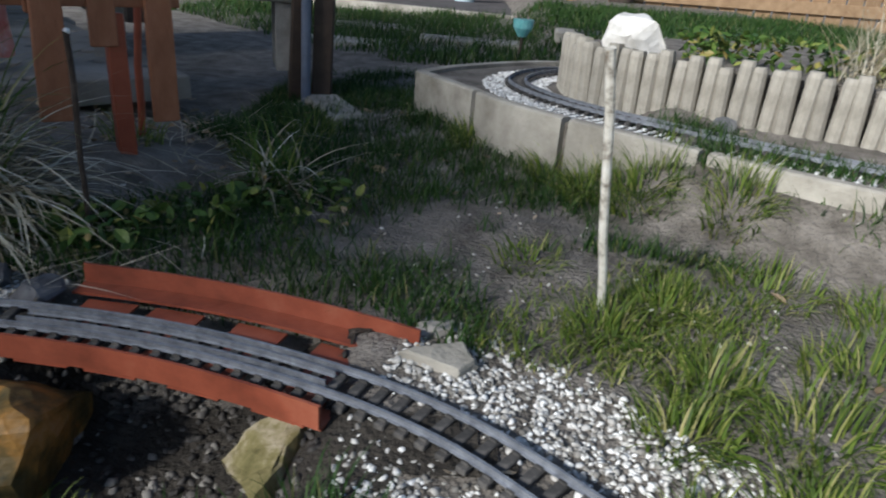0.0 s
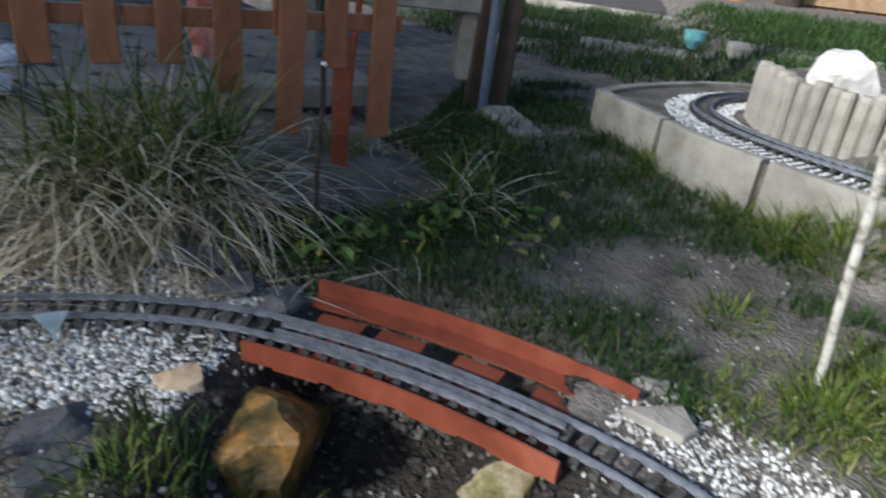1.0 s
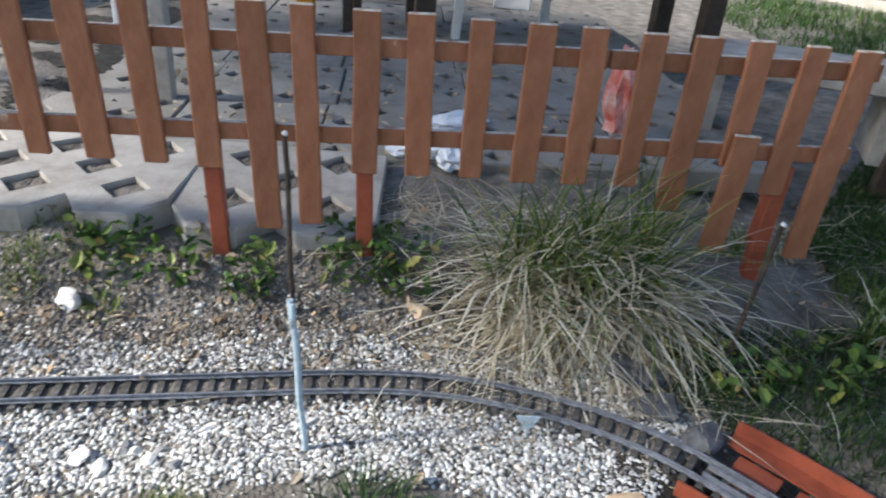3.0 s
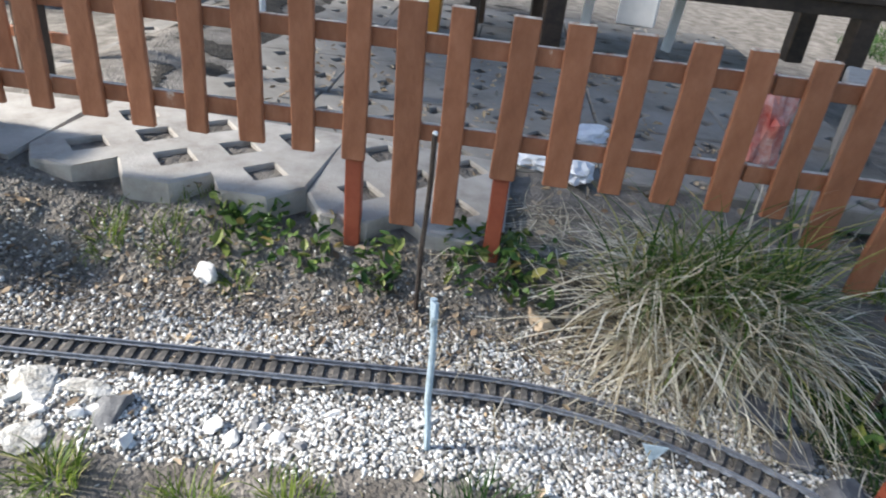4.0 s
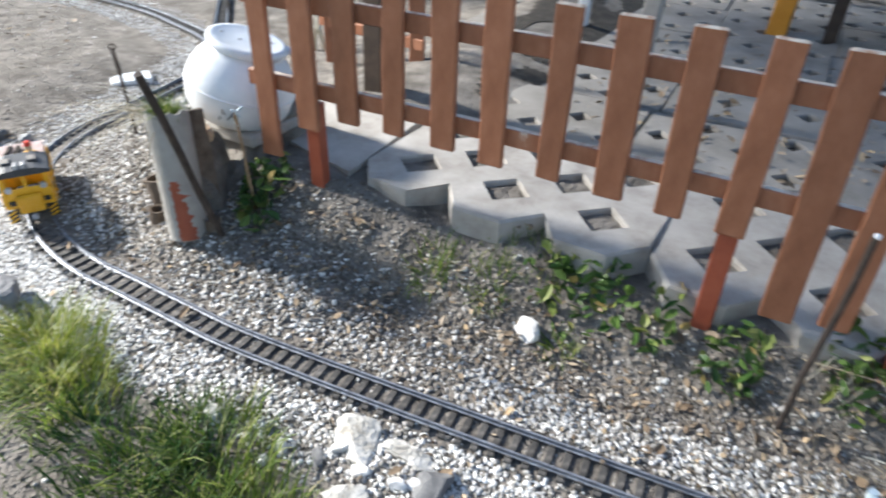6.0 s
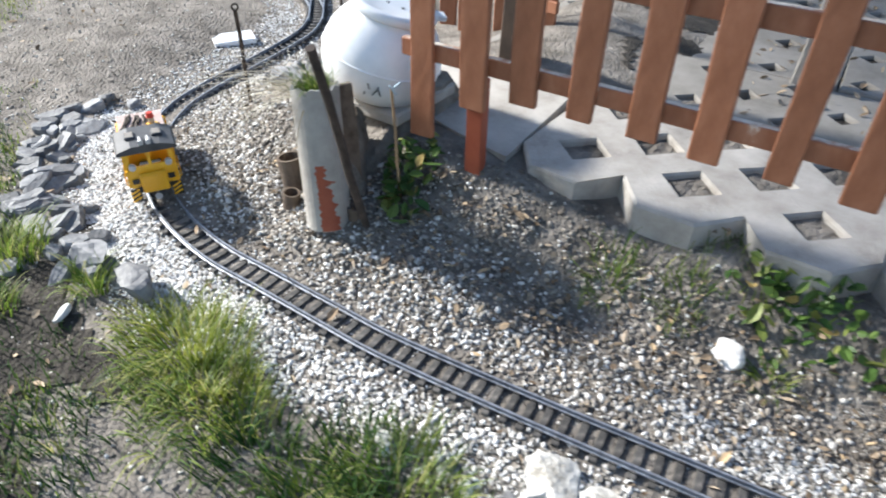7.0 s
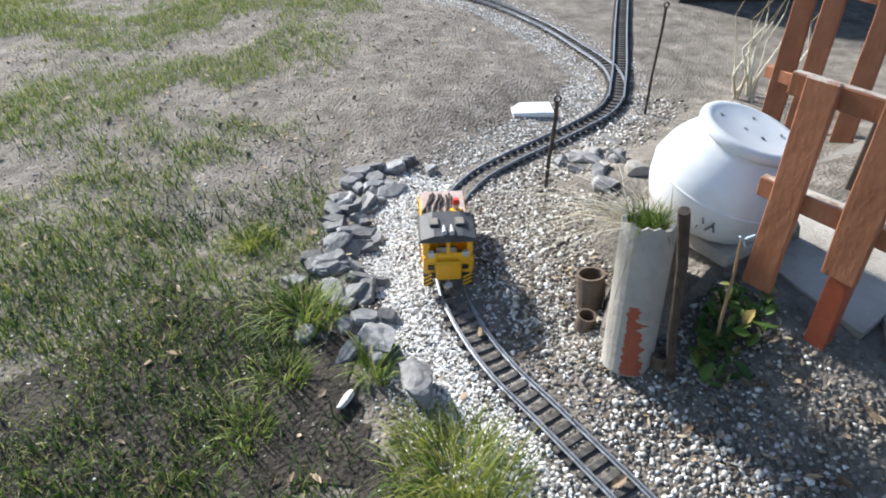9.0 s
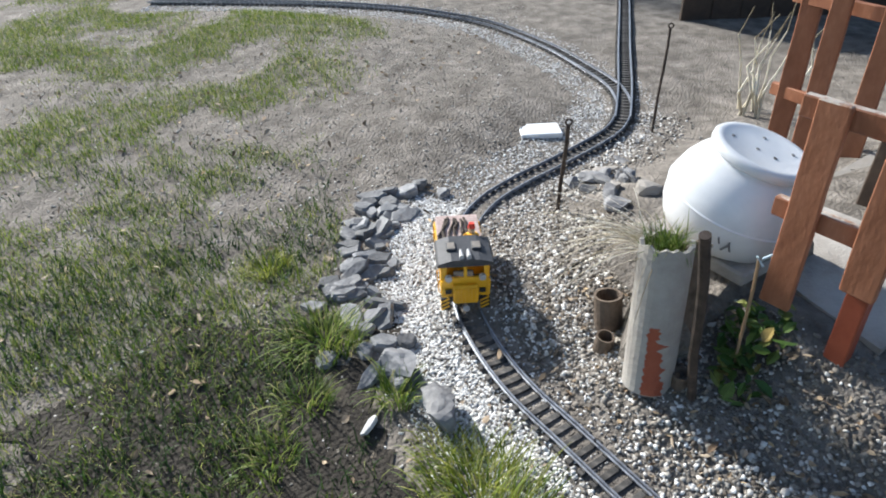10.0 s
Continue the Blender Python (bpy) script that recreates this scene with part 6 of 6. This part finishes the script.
crumpled(-1.40, 1.10, 0.11, 0.07, 0.045, 0.03, 1.0, BAG, "crumpled white plastic bag behind the fence", "bag")
crumpled(-1.47, 1.36, 0.11, 0.1, 0.05, 0.025, 2.0, BAG, "white plastic sheet on soil behind the fence", "bag")
crumpled(-1.30, 1.13, 0.11, 0.06, 0.04, 0.03, 3.0, BAG, "crumpled white plastic bag behind the fence", "bag")
PINK = mat("faded_red_bag", [(0.35, (0.5, 0.09, 0.07)), (0.55, (0.6, 0.3, 0.26)), (0.75, (0.7, 0.62, 0.6))], 18, 0.5, 0, 0.3, 40)
crumpled(-1.08, 1.62, 0.2, 0.06, 0.05, 0.16, 4.0, PINK, "faded red and white sack behind the tussock", "sack")
rod("red_pole", "thin red-painted pole behind the fence end", (-0.62, 1.42, 0.0), (-0.60, 1.44, 0.45), 0.008, REDPAINT)
n = 900
s_, d_ = rng.uniform(0.3, 2.0, n), -rng.uniform(0.05, 1.6, n)
xy = FO + FU * s_[:, None] + FN * d_[:, None]
leaf_litter("yard_litter", xy, 0.024, DEADLEAF, "dry leaves scattered over the yard", "dead leaves", 201, (0.02, 0.03))
n = 480
s_, d_ = rng.uniform(1.0, 1.65, n), -rng.uniform(-0.02, 0.25, n)
b = on_ground(FO + FU * s_[:, None] + FN * d_[:, None])
a = rng.uniform(0, 6.3, n)
blades("fallen_straw", b, rng.uniform(0.08, 0.2, n), np.stack([np.cos(a), np.sin(a)], 1), 0.003, STRAW, "flattened dry straw under the fence", "straw", droop=rng.uniform(0.1, 0.5, n), seed=202, segs=3, rise=np.radians(rng.uniform(70, 88, n)))


hedge = thing("board_fence", "dark wooden board fence behind the siding", "fence", pose(-4.4, 0.16, 0.0, 0, 0, 100))
for i in range(14):
    part("board", box(-0.07, 0, -0.05, 0.068, 0.025, 1.0 + 0.02 * math.sin(i * 2.2), bev=0.003), DARKWOOD, hedge).location = (0.07 + i * 0.14, 0, 0)
for z in (0.25, 0.75):
    part("rail", box(0, 0.026, z, 2.0, 0.05, z + 0.07), DARKWOOD, hedge)


# ---- grid paving of the yard behind the fence ----
YARDCON = mat("dusty_yard_concrete", [(0.3, (0.15, 0.135, 0.115)), (0.48, (0.23, 0.212, 0.188)), (0.65, (0.29, 0.27, 0.245)), (0.8, (0.36, 0.335, 0.3))], 5, 0.95, 0, 0.5, 120, detail=12, vary=0.05)
yard = thing("yard_paving", "grey concrete grid paving with dark earth in its holes", "paving", kind="structure")
YH = [(-0.1575, -0.1575), (0.0525, -0.1575), (-0.0525, -0.0525), (0.1575, -0.0525), (-0.1575, 0.0525), (0.0525, 0.0525), (-0.0525, 0.1575), (0.1575, 0.1575)]
yard_me = [mesh_of(pierced_block([(-0.206, -0.206), (0.206, -0.206), (0.206, 0.206), (-0.206, 0.206)], YH, 0.036, 0.06, 50 + k), "paver", YARDCON) for k in range(3)]
q = random.Random(61)
for i in range(6):
    for j in range(5):
        o = new("paver", yard_me[q.randrange(3)])
        o.parent = yard
        x, y = fence_at(-0.12 + i * 0.422 + (j % 2) * 0.02, -0.64 - j * 0.422)
        o.matrix_world = pose(x, y, 0.1 + q.uniform(-0.004, 0.004), q.uniform(-0.8, 0.8), q.uniform(-0.8, 0.8), math.degrees(math.atan2(FU[1], FU[0])) + q.uniform(-0.6, 0.6))

# ---- shade caster: a tree added out of view beyond the lawn ----
BARK = mat("grey_bark", [(0.3, (0.06, 0.05, 0.04)), (0.7, (0.17, 0.145, 0.12))], 14, 0.9, 0, 0.8, 60)
tree = thing("unseen_shade_tree", "unseen leafy tree added beyond the lawn to shade the yard", "tree", pose(-7.3, -2.6, -0.03))
# Each crown is set sunward of a patch of ground meant to be darker.
CROWNS = [(1.74, -1.0, 4.65, 0.82, 1000), (2.1, 0.45, 4.65, 0.8, 1000), (0.7, -0.6, 4.7, 0.85, 1000), (1.2, 0.9, 5.0, 0.7, 800), (2.2, -1.5, 4.65, 0.4, 400), (1.95, -1.9, 4.65, 0.32, 260), (1.6, -1.9, 4.65, 0.35, 120),
          (2.34, -2.05, 4.65, 0.28, 360), (2.1, -2.24, 4.65, 0.22, 170), (1.32, -1.25, 4.7, 0.6, 620), (0.6, -1.6, 4.7, 0.55, 420), (0.0, -1.55, 4.65, 0.55, 320),
          (0.8, -2.95, 4.65, 0.5, 45), (1.2, -2.7, 4.65, 0.5, 50), (0.9, -2.4, 4.65, 0.5, 60), (1.25, -1.75, 4.7, 0.5, 80), (-0.4, -0.65, 4.7, 0.7, 700), (1.92, -2.5, 4.6, 0.28, 80)]
bm = bmesh.new()
pts = [Vector((0, 0, 0)), Vector((0.06, 0.03, 1.2)), Vector((0.2, -0.02, 2.4)), Vector((0.5, -0.05, 3.4))]
for k in range(3):
    add_cyl(bm, pts[k], pts[k + 1], 0.16 - 0.035 * k, seg=12)
part("trunk", bm, BARK, tree)
q = np.random.default_rng(401)
for cx, cy, cz, r, n in CROWNS:
    bm = bmesh.new()
    mid = (pts[3] + Vector((cx, cy, cz))) / 2 + Vector((0, 0, 0.15))
    add_cyl(bm, pts[3], mid, 0.06, seg=8)
    add_cyl(bm, mid, Vector((cx, cy, cz)), 0.035, seg=8)
    part("limb", bm, BARK, tree)
    d = q.normal(size=(n, 3))
    d /= np.linalg.norm(d, axis=1)[:, None]
    P = np.array((cx, cy, cz)) + d * (r * q.uniform(0.15, 1.0, n) ** 0.5)[:, None] * np.array((1, 1, 0.6)) * (1 + 0.25 * np.sin(d[:, :1] * 7 + d[:, 1:2] * 5))
    V, F = [], []
    for j in range(n):
        m = Euler((q.normal(0, 0.7), q.normal(0, 0.7), q.uniform(0, 6.3))).to_matrix()
        c = Vector(P[j])
        V.extend([tuple(c + m @ Vector(b)) for b in ((-0.06, 0, 0), (0, -0.035, 0.01), (0.07, 0, 0), (0, 0.035, 0.01))])
        F.append((4 * j, 4 * j + 1, 4 * j + 2, 4 * j + 3))
    crown = raw("crown", V, F, LEAF)
    crown.parent = tree
